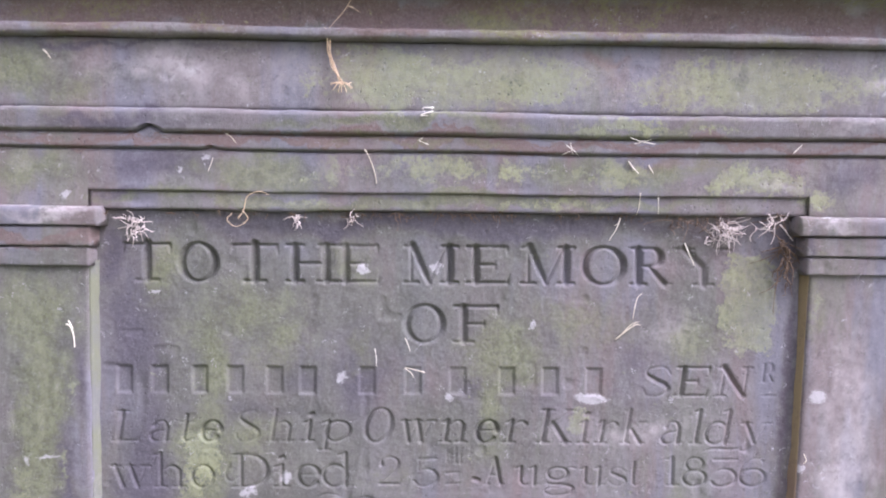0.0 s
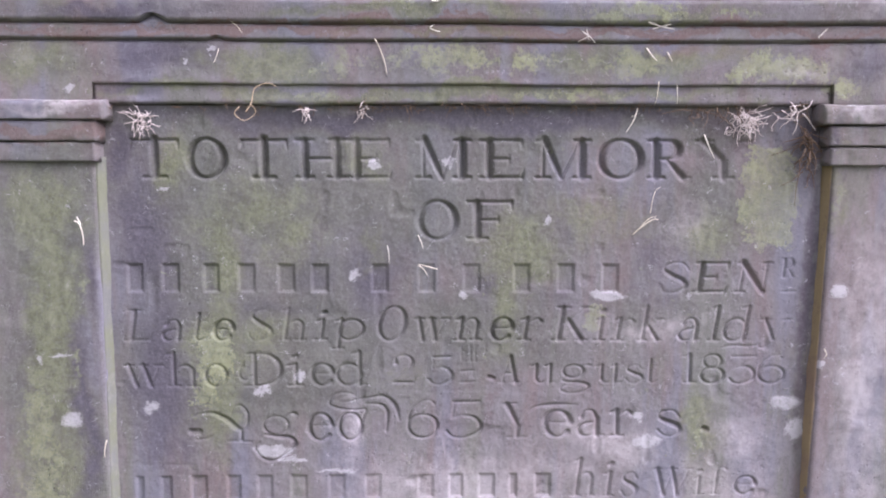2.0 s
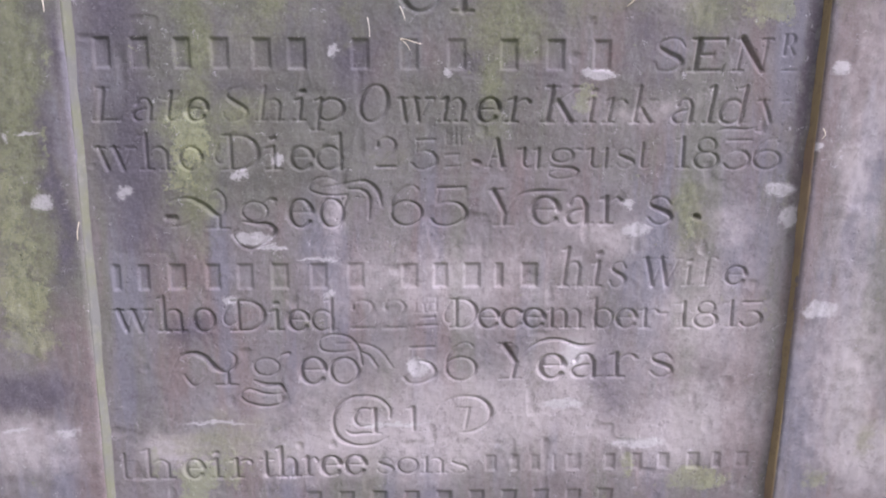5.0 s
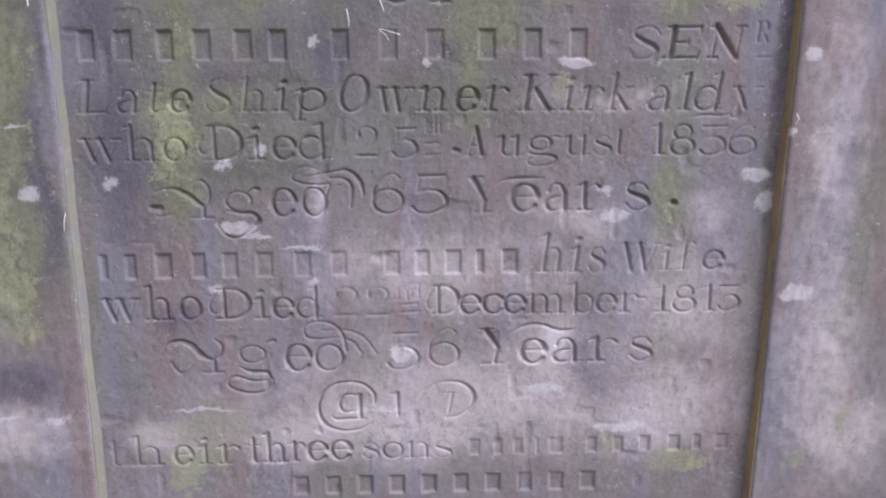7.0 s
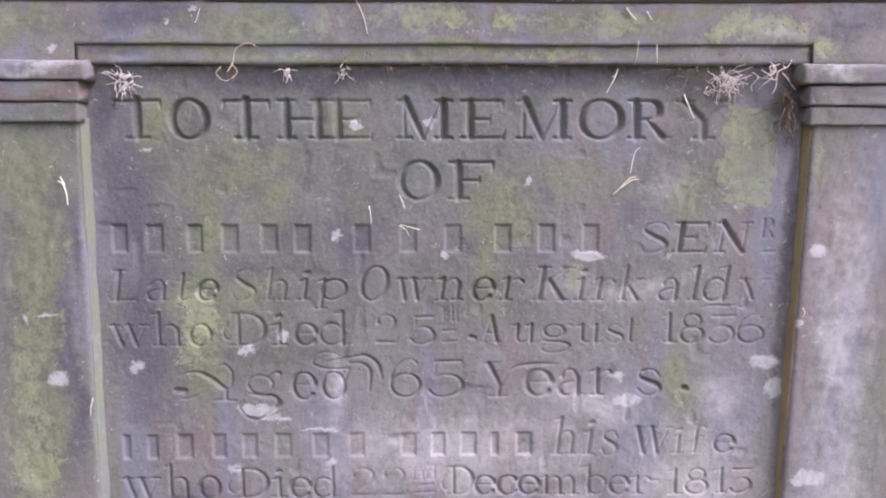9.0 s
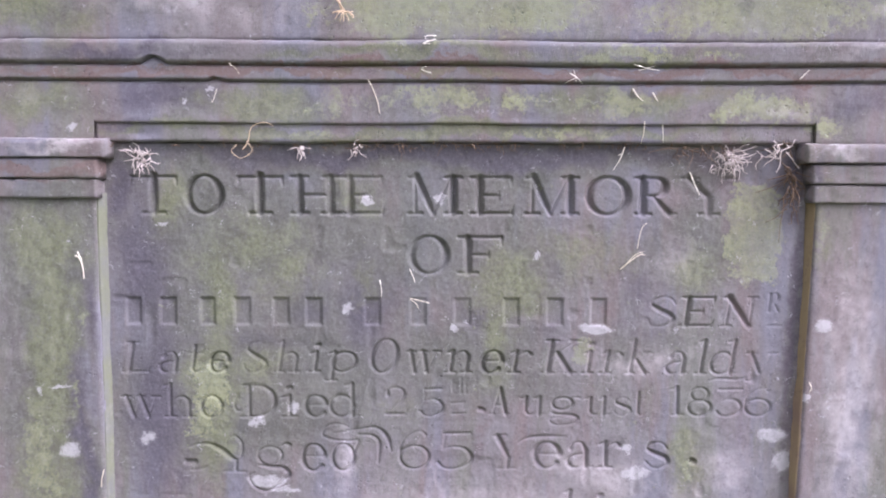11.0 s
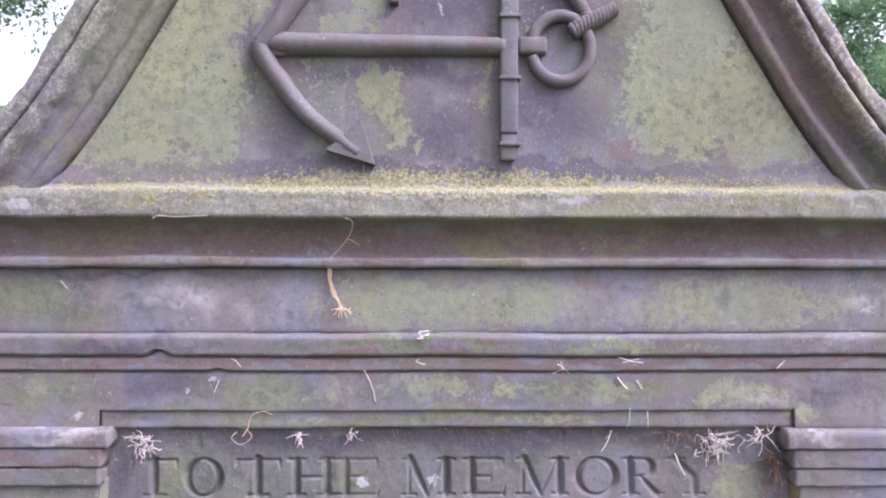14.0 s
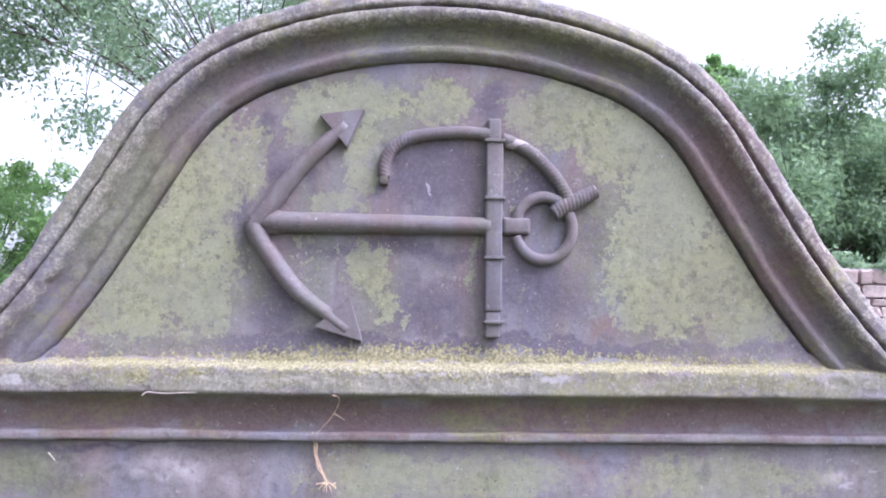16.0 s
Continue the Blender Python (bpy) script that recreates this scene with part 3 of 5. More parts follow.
    me.polygons.foreach_set("loop_start", np.arange(0, n * size, size, dtype=np.int32))
    me.polygons.foreach_set("use_smooth", np.full(n, smooth))
    me.update(calc_edges=True)
    return me


def part_mesh(name, me, material, parent, label=""):
    me.materials.append(material)
    ob = new(name, me)
    ob.parent = parent
    return tagged(ob, label) if label else ob


def part(name, bm, material, parent, label="", smooth=True):
    me = bpy.data.meshes.new(name)
    bm.to_mesh(me)
    bm.free()
    if smooth:
        me.polygons.foreach_set("use_smooth", [True] * len(me.polygons))
    return part_mesh(name, me, material, parent, label)


def grid_mesh(name, P, close_ends=True):
    """A mesh over the grid of points P, an array (n, m, 3), with flat end caps across m."""
    n, m = P.shape[:2]
    idx = np.arange(n * m).reshape(n, m)
    quads = np.stack([idx[:-1, :-1], idx[1:, :-1], idx[1:, 1:], idx[:-1, 1:]], -1).reshape(-1, 4)
    V = P.reshape(-1, 3)
    if close_ends:
        # each end is closed by a fan of thin quads to its middle
        for row, turn in ((idx[0], 1), (idx[-1], -1)):
            mid = len(V)
            V = np.vstack([V, V[row].mean(0)])
            r = row[::turn]
            quads = np.vstack([quads, np.stack([r[:-2:2], r[1:-1:2], r[2::2], np.full(len(r[2::2]), mid)], 1)])
            if len(r) % 2 == 0:
                quads = np.vstack([quads, [[r[-2], r[-1], r[0], mid]]])
            else:
                quads = np.vstack([quads, [[r[-1], r[0], r[1], mid]]])
    return mesh_from(name, V, quads)


def resample(points, step, soften=1):
    """The polyline at even steps, its corners softened a little as by wear."""
    p = np.array(points, float)
    s = np.concatenate([[0], np.cumsum(np.linalg.norm(np.diff(p, axis=0), axis=1))])
    t = np.linspace(0, s[-1], max(int(round(s[-1] / step)), 4) + 1)
    r = np.stack([np.interp(t, s, p[:, c]) for c in range(p.shape[1])], 1)
    for _ in range(soften):
        r[1:-1] = 0.25 * r[:-2] + 0.5 * r[1:-1] + 0.25 * r[2:]
    return r


def weather(P, amount=0.0006, seed=3, rough=1.0):
    """Pushes the points of a grid along its normals: hollows, wear and grain."""
    du = np.gradient(P, axis=0)
    dv = np.gradient(P, axis=1)
    n = np.cross(du, dv)
    n /= np.linalg.norm(n, axis=-1, keepdims=True) + 1e-12
    d = amount * (1.6 * worn(P, 9, seed) + 1.0 * worn(P, 38, seed + 1) + 0.7 * rough * worn(P, 140, seed + 2))
    chips = np.clip(worn(P, 55, seed + 5) - 0.62, 0, 1)
    return P + n * (d - chips * amount * 7)[..., None]


def run_moulding(profile, x0, x1, step=0.0022, dx=0.004, amount=0.0006, seed=3, soften=2, shape=None):
    """A moulding run along x. profile: (y, z) from the bottom at the back, round the front, to the top at the back."""
    pr = resample(profile, step, soften)
    xs = np.linspace(x0, x1, int((x1 - x0) / dx) + 1)
    if shape:
        xs = np.sort(np.concatenate([xs, [x for x in (-0.4303, -0.4301, 0.4361, 0.4363) if x0 < x < x1]]))
    P = np.empty((len(xs), len(pr), 3))
    P[..., 0], P[..., 1], P[..., 2] = xs[:, None], pr[None, :, 0], pr[None, :, 1]
    P[..., 2] += 0.0012 * worn(np.stack([P[..., 0], P[..., 0] * 0, P[..., 2] * 0.3], -1), 6, seed + 9)
    if shape:
        P = shape(P)
    return weather(P, amount, seed)


def thing(name, label, category, at=(0, 0, 0), kind="", group=""):
    ob = new(name)
    ob.location = at
    ob.empty_display_size = 0.05
    return tagged(ob, label, category, group, kind)


def tube_points(path, radius, sides=10, twist=None):
    """Rings round a path; radius is a number or one for each point; twist: (strands, turns a metre, depth)."""
    p = np.array(path, float)
    r = np.broadcast_to(np.array(radius, float), (len(p),))
    t = np.gradient(p, axis=0)
    t /= np.linalg.norm(t, axis=1, keepdims=True) + 1e-12
    s = np.concatenate([[0], np.cumsum(np.linalg.norm(np.diff(p, axis=0), axis=1))])
    ref = np.array([0, -1.0, 0]) if abs(t[0, 1]) < 0.9 else np.array([1.0, 0, 0])
    rings = []
    for i in range(len(p)):
        u = ref - t[i] * ref.dot(t[i])
        u /= np.linalg.norm(u) + 1e-12
        v = np.cross(t[i], u)
        a = np.linspace(0, 2 * np.pi, sides, endpoint=False)
        rr = r[i] * np.ones(sides)
        if twist:
            rr = rr * (1 + twist[2] * np.sin(twist[0] * a + 2 * np.pi * twist[1] * s[i]))
        rings.append(p[i] + rr[:, None] * (np.cos(a)[:, None] * u + np.sin(a)[:, None] * v))
    return np.array(rings)


def tube_bm(bm, path, radius, sides=10, twist=None):
    rings = tube_points(path, radius, sides, twist)
    vs = [[bm.verts.new(q) for q in ring] for ring in rings.tolist()]
    for a, b in zip(vs[:-1], vs[1:]):
        for j in range(sides):
            bm.faces.new((a[j], a[(j + 1) % sides], b[(j + 1) % sides], b[j]))
    bm.faces.new(vs[0][::-1]), bm.faces.new(vs[-1])


def spline(points, n=40):
    """A smooth curve through a few points."""
    p = np.array(points, float)
    p = np.vstack([2 * p[0] - p[1], p, 2 * p[-1] - p[-2]])
    out = []
    k = len(p) - 3
    per = max(n // k, 2)
    for i in range(k):
        a, b, c, d = p[i:i + 4]
        for t in np.linspace(0, 1, per, endpoint=False):
            out.append(0.5 * (2 * b + (c - a) * t + (2 * a - 5 * b + 4 * c - d) * t * t + (3 * b - a - 3 * c + d) * t ** 3))
    out.append(p[-2])
    return np.array(out)


def block(x0, x1, y0, y1, z0, z1, bevel=0.003):
    bm = bmesh.new()
    bmesh.ops.create_cube(bm, size=1.0)
    for v in bm.verts:
        v.co = ((x0 + x1) / 2 + v.co.x * (x1 - x0), (y0 + y1) / 2 + v.co.y * (y1 - y0), (z0 + z1) / 2 + v.co.z * (z1 - z0))
    if bevel:
        bmesh.ops.bevel(bm, geom=bm.edges[:], offset=bevel, segments=2, affect="EDGES", profile=0.6)
    return bm


# ---------------------------------------------------------------- ground
def far_ground():
    bm = bmesh.new()
    n = 48
    rings = [0.0, 2, 5, 10, 20, 45, 100, 300, 900, 2500]
    last = None
    for r in rings:
        ring = []
        for i in range(n if r else 1):
            a = 2 * math.pi * i / n
            x, y = r * math.cos(a), r * math.sin(a)
            ring.append(bm.verts.new((x, y, 0.05 * noise.noise((x * 0.3, y * 0.3, 0)) if 2 < r < 100 else 0.0)))
        if last:
            for i in range(n):
                if len(last) == 1:
                    bm.faces.new((last[0], ring[i], ring[(i + 1) % n]))
                else:
                    bm.faces.new((last[i], ring[i], ring[(i + 1) % n], last[(i + 1) % n]))
        last = ring
    me = bpy.data.meshes.new("ground")
    bm.to_mesh(me), bm.free()
    me.materials.append(M_GROUND)
    tagged(new("ground", me), "rough mown graveyard grass round the headstone", "ground", kind="structure")


far_ground()

# ---------------------------------------------------------------- headstone
HALF = 0.70          # half the width of the stone
stone_ob = thing("headstone", "weathered sandstone headstone with carved anchor, streaked with green lichen", "headstone")

part("core", block(-0.66, 0.66, 0.012, 0.24, 0.0, 1.76, 0.004), M_STONE, stone_ob)
part("plinth", block(-0.76, 0.76, -0.10, 0.30, -0.05, 0.30, 0.012), M_STONE, stone_ob)
part("panel_sill", block(-0.66, 0.66, -0.035, 0.02, 0.30, 0.5, 0.004), M_SIDES, stone_ob)

ARRIS, INNER = 0.430, 0.4245


def lean(side, z):
    """How far the side of the recess stands out from its place at mid height."""
    return side * 0.028 * (z - 1.06) if side > 0 else 0.0


def pilaster(side):
    pr = [(0.66, 0.05), (0.66, -0.011), (0.655, -0.015), (ARRIS + 0.002, -0.015), (ARRIS, -0.0138), (ARRIS - 0.0003, 0.02), (ARRIS - 0.0003, 0.05)]
    pr = resample(pr, 0.003, 1)
    zs = np.arange(0.45, 1.425, 0.005)
    P = np.empty((len(zs), len(pr), 3))
    P[..., 0], P[..., 1], P[..., 2] = side * pr[None, :, 0] + lean(side, zs[:, None]) * (pr[None, :, 0] < 0.6), pr[None, :, 1], zs[:, None]
    if side > 0:
        P = P[::-1]
    P = weather(P, 0.0007, 21)
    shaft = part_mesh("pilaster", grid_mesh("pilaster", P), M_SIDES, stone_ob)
    # the splayed side of the recess
    inner = INNER + (0.002 if side > 0 else 0.0)
    rp = resample([(ARRIS + 0.001, -0.0120), (ARRIS - 0.0006, -0.0130), (inner, 0.0005), (inner - 0.002, 0.004), (inner - 0.002, 0.02)], 0.0022, 0)
    R = np.empty((len(zs), len(rp), 3))
    R[..., 0], R[..., 1], R[..., 2] = side * rp[None, :, 0] + lean(side, zs[:, None]), rp[None, :, 1], zs[:, None]
    if side > 0:
        R = R[::-1]
    part_mesh("reveal", grid_mesh("reveal", weather(R, 0.0006, 25), False), M_REVEAL_RUST if side > 0 else M_REVEAL, shaft, "rust-brown stained side of the sunk panel" if side > 0 else "algae-stained side of the sunk panel")
    # the moulded capital: a thick ledge over two fillets that step back
    def run(name, profile, inner, seed):
        C = run_moulding(profile, *((inner, 0.675) if side > 0 else (-0.675, -inner)), step=0.0016, seed=seed, amount=0.0007, soften=1)
        part_mesh(name, grid_mesh(name, C), M_SIDES, shaft)

    drop, out = (0.0070, 0.006) if side > 0 else (0.0022, 0.0)

    def lowered(profile):
        return [(y, z - drop) for y, z in profile]

    run("capital_ledge", lowered([(0.05, 1.4632), (-0.0262, 1.4632), (-0.0280, 1.4640), (-0.0290, 1.4810), (-0.0275, 1.4855), (-0.0190, 1.4880), (0.05, 1.4885)]), 0.4135 + out, 31)
    run("capital_fillet", lowered([(0.05, 1.4395), (-0.0218, 1.4395), (-0.0232, 1.4402), (-0.0240, 1.4610), (-0.0215, 1.4630), (0.05, 1.4638)]), 0.4235 + out, 33)
    run("capital_fillet", lowered([(0.05, 1.4165), (-0.0190, 1.4165), (-0.0203, 1.4172), (-0.0210, 1.4378), (-0.0190, 1.4392), (0.05, 1.4405)]), 0.4265 + out, 35)


pilaster(-1)
pilaster(1)

# lintel strip over the panel, set back from the fascia above it
fil = [(0.05, 1.4815), (-0.0085, 1.4815), (-0.0105, 1.4835), (-0.0105, 1.5045), (0.05, 1.5045)]
part_mesh("lintel_strip", grid_mesh("lintel_strip", run_moulding(fil, -0.4295, 0.4355, 0.0018, seed=41, amount=0.0008)), M_FRIEZE, stone_ob)


def chipped(P):
    """A broken corner in the lower edge of the projecting band."""
    d = np.clip(1 - np.abs(P[..., 0] + 0.356) / 0.016, 0, 1) * np.exp(-((P[..., 2] - 1.5725) / 0.006) ** 2) * (P[..., 1] < -0.008)
    P[..., 2] += 0.010 * d
    d2 = np.clip(1 - np.abs(P[..., 0] + 0.285) / 0.01, 0, 1) * np.exp(-((P[..., 2] - 1.5535) / 0.004) ** 2) * (P[..., 1] < -0.008)
    P[..., 2] += 0.004 * d2
    # beyond the lintel strip the fascia comes down to the capitals
    P[..., 2] -= 0.0245 * ((P[..., 0] < -0.4302) | (P[..., 0] > 0.4362)) * smooth01((1.5120 - P[..., 2]) / 0.006)
    return P


arch = [(0.05, 1.5030), (-0.0130, 1.5030), (-0.0150, 1.5045), (-0.0150, 1.5500), (-0.0110, 1.5525), (-0.0175, 1.5540), (-0.0192, 1.5555), (-0.0195, 1.5690), (-0.0150, 1.5715),
        (-0.0225, 1.5730), (-0.0250, 1.5755), (-0.0275, 1.5945), (-0.0262, 1.5975), (-0.0170, 1.6010), (0.05, 1.6010)]
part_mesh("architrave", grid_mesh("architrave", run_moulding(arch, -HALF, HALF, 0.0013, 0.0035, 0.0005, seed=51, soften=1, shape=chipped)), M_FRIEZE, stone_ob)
fr = [(0.05, 1.5995), (-0.0195, 1.5995), (-0.0205, 1.6300), (-0.0215, 1.6820), (0.05, 1.6820)]
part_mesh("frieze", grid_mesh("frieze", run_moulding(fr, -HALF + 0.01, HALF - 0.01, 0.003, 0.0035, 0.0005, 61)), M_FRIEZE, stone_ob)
cove = [(-0.0170 - 0.0320 * (1 - math.cos(a)) ** 1.15, 1.7000 + 0.0390 * math.sin(a)) for a in np.linspace(0, math.pi / 2, 14)]
cor = [(0.05, 1.6810), (-0.0300, 1.6810), (-0.0335, 1.6825), (-0.0355, 1.6840), (-0.0360, 1.6920), (-0.0330, 1.6945), (-0.0180, 1.6960), *cove, (-0.0505, 1.7395), (-0.0545, 1.7410), (-0.0572, 1.7425),
       (-0.0580, 1.7690), (-0.0566, 1.7738), (-0.0525, 1.7758), (-0.0420, 1.7785), (-0.0385, 1.7825), (-0.0340, 1.7960), (0.08, 1.7980), (0.2, 1.78), (0.2, 1.74)]
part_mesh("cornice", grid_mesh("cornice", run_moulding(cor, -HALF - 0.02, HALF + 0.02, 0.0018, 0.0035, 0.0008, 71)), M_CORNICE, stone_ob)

# ---- pediment: a flat-topped bell between two ogee shoulders
X0, TOP, R0, A0, R1, A1, RUN, R2 = 0.0046, 2.1688, 0.5899, 0.3661, 0.227, 0.6758, 0.1456, 0.8962


def bell():
    """The right half of the inner line and its outward normals, from the crown down to the cornice."""
    pts, nor = [], []
    x, z, th = 0.0, TOP, 0.0
    for r, v in ((R0, A0), (R1, A1), (None, RUN), (-R2, 0.75)):
        n = 34 if r is None else max(int(abs(r) * v / 0.006), 8)
        for q in np.linspace(0, v, n, endpoint=False):
            if r is None:
                t2, px, pz = th, x + q * math.cos(th), z - q * math.sin(th)
            else:
                sg = 1 if r > 0 else -1
                t2 = th + sg * q
                px, pz = x + sg * abs(r) * (math.sin(t2) - math.sin(th)), z - sg * abs(r) * (math.cos(th) - math.cos(t2))
            pts.append((px, pz)), nor.append((math.sin(t2), math.cos(t2)))
        if r is None:
            x, z = x + v * math.cos(th), z - v * math.sin(th)
        else:
            sg = 1 if r > 0 else -1
            t2 = th + sg * v
            x, z, th = x + sg * abs(r) * (math.sin(t2) - math.sin(th)), z - sg * abs(r) * (math.cos(th) - math.cos(t2)), t2
    return np.array(pts), np.array(nor)


bp, bn = bell()
keep = bp[:, 1] > 1.69
bp, bn = bp[keep], bn[keep]
path2 = np.vstack([np.stack([-bp[:0:-1, 0], bp[:0:-1, 1]], 1), bp])
norm2 = np.vstack([np.stack([-bn[:0:-1, 0], bn[:0:-1, 1]], 1), bn])
path2[:, 0] += X0

TYMP = -0.035
zs = np.linspace(1.765, TOP + 0.004, 130)
# tympanum: a slab whose sides follow the bell
half = np.interp(zs, bp[::-1, 1], bp[::-1, 0] - 0.003)
u = np.linspace(-1, 1, 220)
P = np.empty((len(zs), len(u), 3))
P[..., 0] = X0 + u[None, :] * half[:, None]
P[..., 1], P[..., 2] = TYMP, zs[:, None]
P[..., 1] -= 0.0035 * smooth01((1.815 - P[..., 2]) / 0.035)
P = weather(P[::-1], 0.0005, 81, 0.3)
part_mesh("tympanum", grid_mesh("tympanum", P, False), M_TYMPANUM, stone_ob)

hood = [(-0.0065, 0.06), (-0.0065, TYMP + 0.012), (-0.0005, TYMP + 0.012), (0.0012, TYMP + 0.006), (0.0025, TYMP - 0.004), (0.0065, -0.0440), (0.0117, -0.0475), (0.0182, -0.0465), (0.0215, -0.0420), (0.0247, -0.0385),
        (0.0312, -0.0375), (0.0390, -0.0400), (0.0449, -0.0470), (0.0488, -0.0570), (0.0520, -0.0620), (0.0572, -0.0645), (0.0624, -0.0640), (0.0650, -0.0610), (0.0660, -0.0510), (0.0686, -0.0510), (0.0696, -0.0600),
        (0.0726, -0.0625), (0.0836, -0.0620), (0.0906, -0.0580), (0.0956, -0.0480), (0.0976, 0.0), (0.0976, 0.18), (0.0390, 0.19), (-0.0065, 0.19)]
hp = resample(hood, 0.0017, 1)
P = np.empty((len(path2), len(hp), 3))
d = hp[None, :, 0] * np.ones((len(path2), 1))
s_along = np.concatenate([[0], np.cumsum(np.linalg.norm(np.diff(path2, axis=0), axis=1))])
ragged = worn(np.stack([s_along * 14, s_along * 0, s_along * 0], 1), 1.0, 91) + 0.6 * worn(np.stack([s_along * 45, s_along * 0, s_along * 0 + 4], 1), 1.0, 92)
d = d + 0.0022 * ragged[:, None] * smooth01((d - 0.070) / 0.02)
P[..., 0] = path2[:, None, 0] + d * norm2[:, None, 0]
P[..., 2] = path2[:, None, 1] + d * norm2[:, None, 1]
P[..., 1] = hp[None, :, 1]
P[..., 2] = np.maximum(P[..., 2], 1.764)
P = weather(P, 0.0008, 95, 1.8)
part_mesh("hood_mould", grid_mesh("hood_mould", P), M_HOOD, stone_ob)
# back of the pediment
P = np.empty((len(zs), len(u), 3))
P[..., 0] = X0 + u[None, :] * (half[:, None] + 0.02)
P[..., 1], P[..., 2] = 0.185, zs[:, None]
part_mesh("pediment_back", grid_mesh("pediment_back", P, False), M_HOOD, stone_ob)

# ---- carved anchor
anchor = part("anchor_carving", block(-0.228, -0.198, TYMP - 0.010, TYMP + 0.004, 1.940, 1.972, 0.006), M_CARVED, stone_ob, "anchor lying on its side, carved in relief")
anchor.location, anchor.scale = (-0.0002, 0, 0.0201), (0.989, 1, 0.989)
AY = TYMP - 0.004


def bar_part(name, pts, r, n=40, sides=14, twist=None, y=AY, label="", flat=1.0):
    c = spline([(x, y, z) for x, z in pts], n)
    rr = np.interp(np.linspace(0, 1, len(c)), np.linspace(0, 1, len(r)), r) if hasattr(r, "__len__") else r
    rings = tube_points(c, rr, sides, twist)
    rings[..., 1] = y + (rings[..., 1] - y) * flat
    rings += (0.0005 * worn(rings, 120, 7))[..., None]
    bm = bmesh.new()
    vs = [[bm.verts.new(q) for q in ring] for ring in rings.tolist()]
    for a, b in zip(vs[:-1], vs[1:]):
        for j in range(sides):
            bm.faces.new((a[j], a[(j + 1) % sides], b[(j + 1) % sides], b[j]))
    bm.faces.new(vs[0][::-1]), bm.faces.new(vs[-1])
    return part(name, bm, M_CARVED, anchor, label)


bar_part("shank", [(-0.231, 1.956), (-0.2, 1.956), (-0.1, 1.9555), (0.0, 1.955), (0.07, 1.9545)], [0.006, 0.014, 0.0130, 0.0120, 0.0115], flat=1.1)
bar_part("arm", [(-0.2310, 1.9550), (-0.2200, 1.9680), (-0.1930, 2.0060), (-0.1640, 2.0410), (-0.1180, 2.0840)], [0.012, 0.0125, 0.012, 0.011, 0.009], flat=1.2)
bar_part("arm", [(-0.2330, 1.9570), (-0.2270, 1.9380), (-0.2060, 1.9080), (-0.1740, 1.8680), (-0.1100, 1.8200)], [0.012, 0.0125, 0.012, 0.011, 0.009], flat=1.2)


def fluke(tri):
    bm = bmesh.new()
    a = [bm.verts.new((x, TYMP + 0.004, z)) for x, z in tri]
    cx, cz = sum(p[0] for p in tri) / 3, sum(p[1] for p in tri) / 3
    b = [bm.verts.new((cx + (x - cx) * 0.97, TYMP - 0.013, cz + (z - cz) * 0.97)) for x, z in tri]
    mid = bm.verts.new((cx, TYMP - 0.0135, cz))
    for i in range(3):
        j = (i + 1) % 3
        bm.faces.new((a[i], a[j], b[j], b[i])), bm.faces.new((b[i], b[j], mid))
    bmesh.ops.recalc_face_normals(bm, faces=bm.faces[:])
    part("fluke", bm, M_CARVED, anchor, smooth=False)


fluke([(-0.0945, 2.1045), (-0.153, 2.0965), (-0.116, 2.0535)])
fluke([(-0.0905, 1.8055), (-0.151, 1.8235), (-0.108, 1.8625)])
bm = block(0.0635, 0.0855, TYMP - 0.014, TYMP + 0.004, 1.845, 2.066, 0.003)
for v in bm.verts:
    v.co.x += (2.0 - v.co.z) * -0.006
part("stock", bm, M_CARVED, anchor)
part("stock_end", block(0.066, 0.083, TYMP - 0.011, TYMP + 0.004, 2.064, 2.096, 0.003), M_CARVED, anchor)
part("stock_end", block(0.0635, 0.0825, TYMP - 0.012, TYMP + 0.004, 1.812, 1.846, 0.003), M_CARVED, anchor)
for z in (1.9905, 1.9135, 1.832, 2.0655):
    part("band", block(0.0615, 0.0880, TYMP - 0.017, TYMP + 0.003, z - 0.0022, z + 0.0022, 0.001), M_CARVED, anchor)
part("eye_lug", block(0.085, 0.121, TYMP - 0.014, TYMP + 0.004, 1.944, 1.966, 0.005), M_CARVED, anchor)
ring = [(0.139 + 0.037 * math.cos(a), 1.953 + 0.041 * math.sin(a)) for a in np.linspace(math.radians(-165), math.radians(165), 24)]
bar_part("ring", ring, 0.0075, 72, y=TYMP - 0.005)
ROPE = (3, 190, 0.08)
bar_part("rope", [(-0.068, 2.018), (-0.066, 2.038), (-0.056, 2.056), (-0.032, 2.070), (0.019, 2.0775), (0.068, 2.076)], 0.0085, 150, 12, ROPE)
bar_part("rope", [(0.085, 2.070), (0.115, 2.057), (0.140, 2.037), (0.160, 2.012), (0.172, 1.990)], 0.0085, 110, 12, ROPE, y=AY - 0.001)
bar_part("rope_knot", [(0.152, 1.972), (0.165, 1.981), (0.185, 1.991), (0.207, 2.003)], [0.0105, 0.011, 0.0105, 0.009], 90, 12, (3, 190, 0.08), y=AY - 0.003)
# solid block, coloured dark for the shade inside the rope's hollow end
part("rope_socket", block(-0.0735, -0.0625, TYMP - 0.0125, TYMP + 0.004, 2.006, 2.018, 0.002), M_BARK, anchor, "dark block painted as the shaded hollow end of the rope")
# ---- lettering: strokes in cap heights, each a line of points with widths
THICK, THIN = 0.195, 0.085


def ln(x0, y0, x1, y1, w0=THIN, w1=None):
    return np.array([(x0, y0), (x1, y1)], float), np.array([w0, w0 if w1 is None else w1], float)


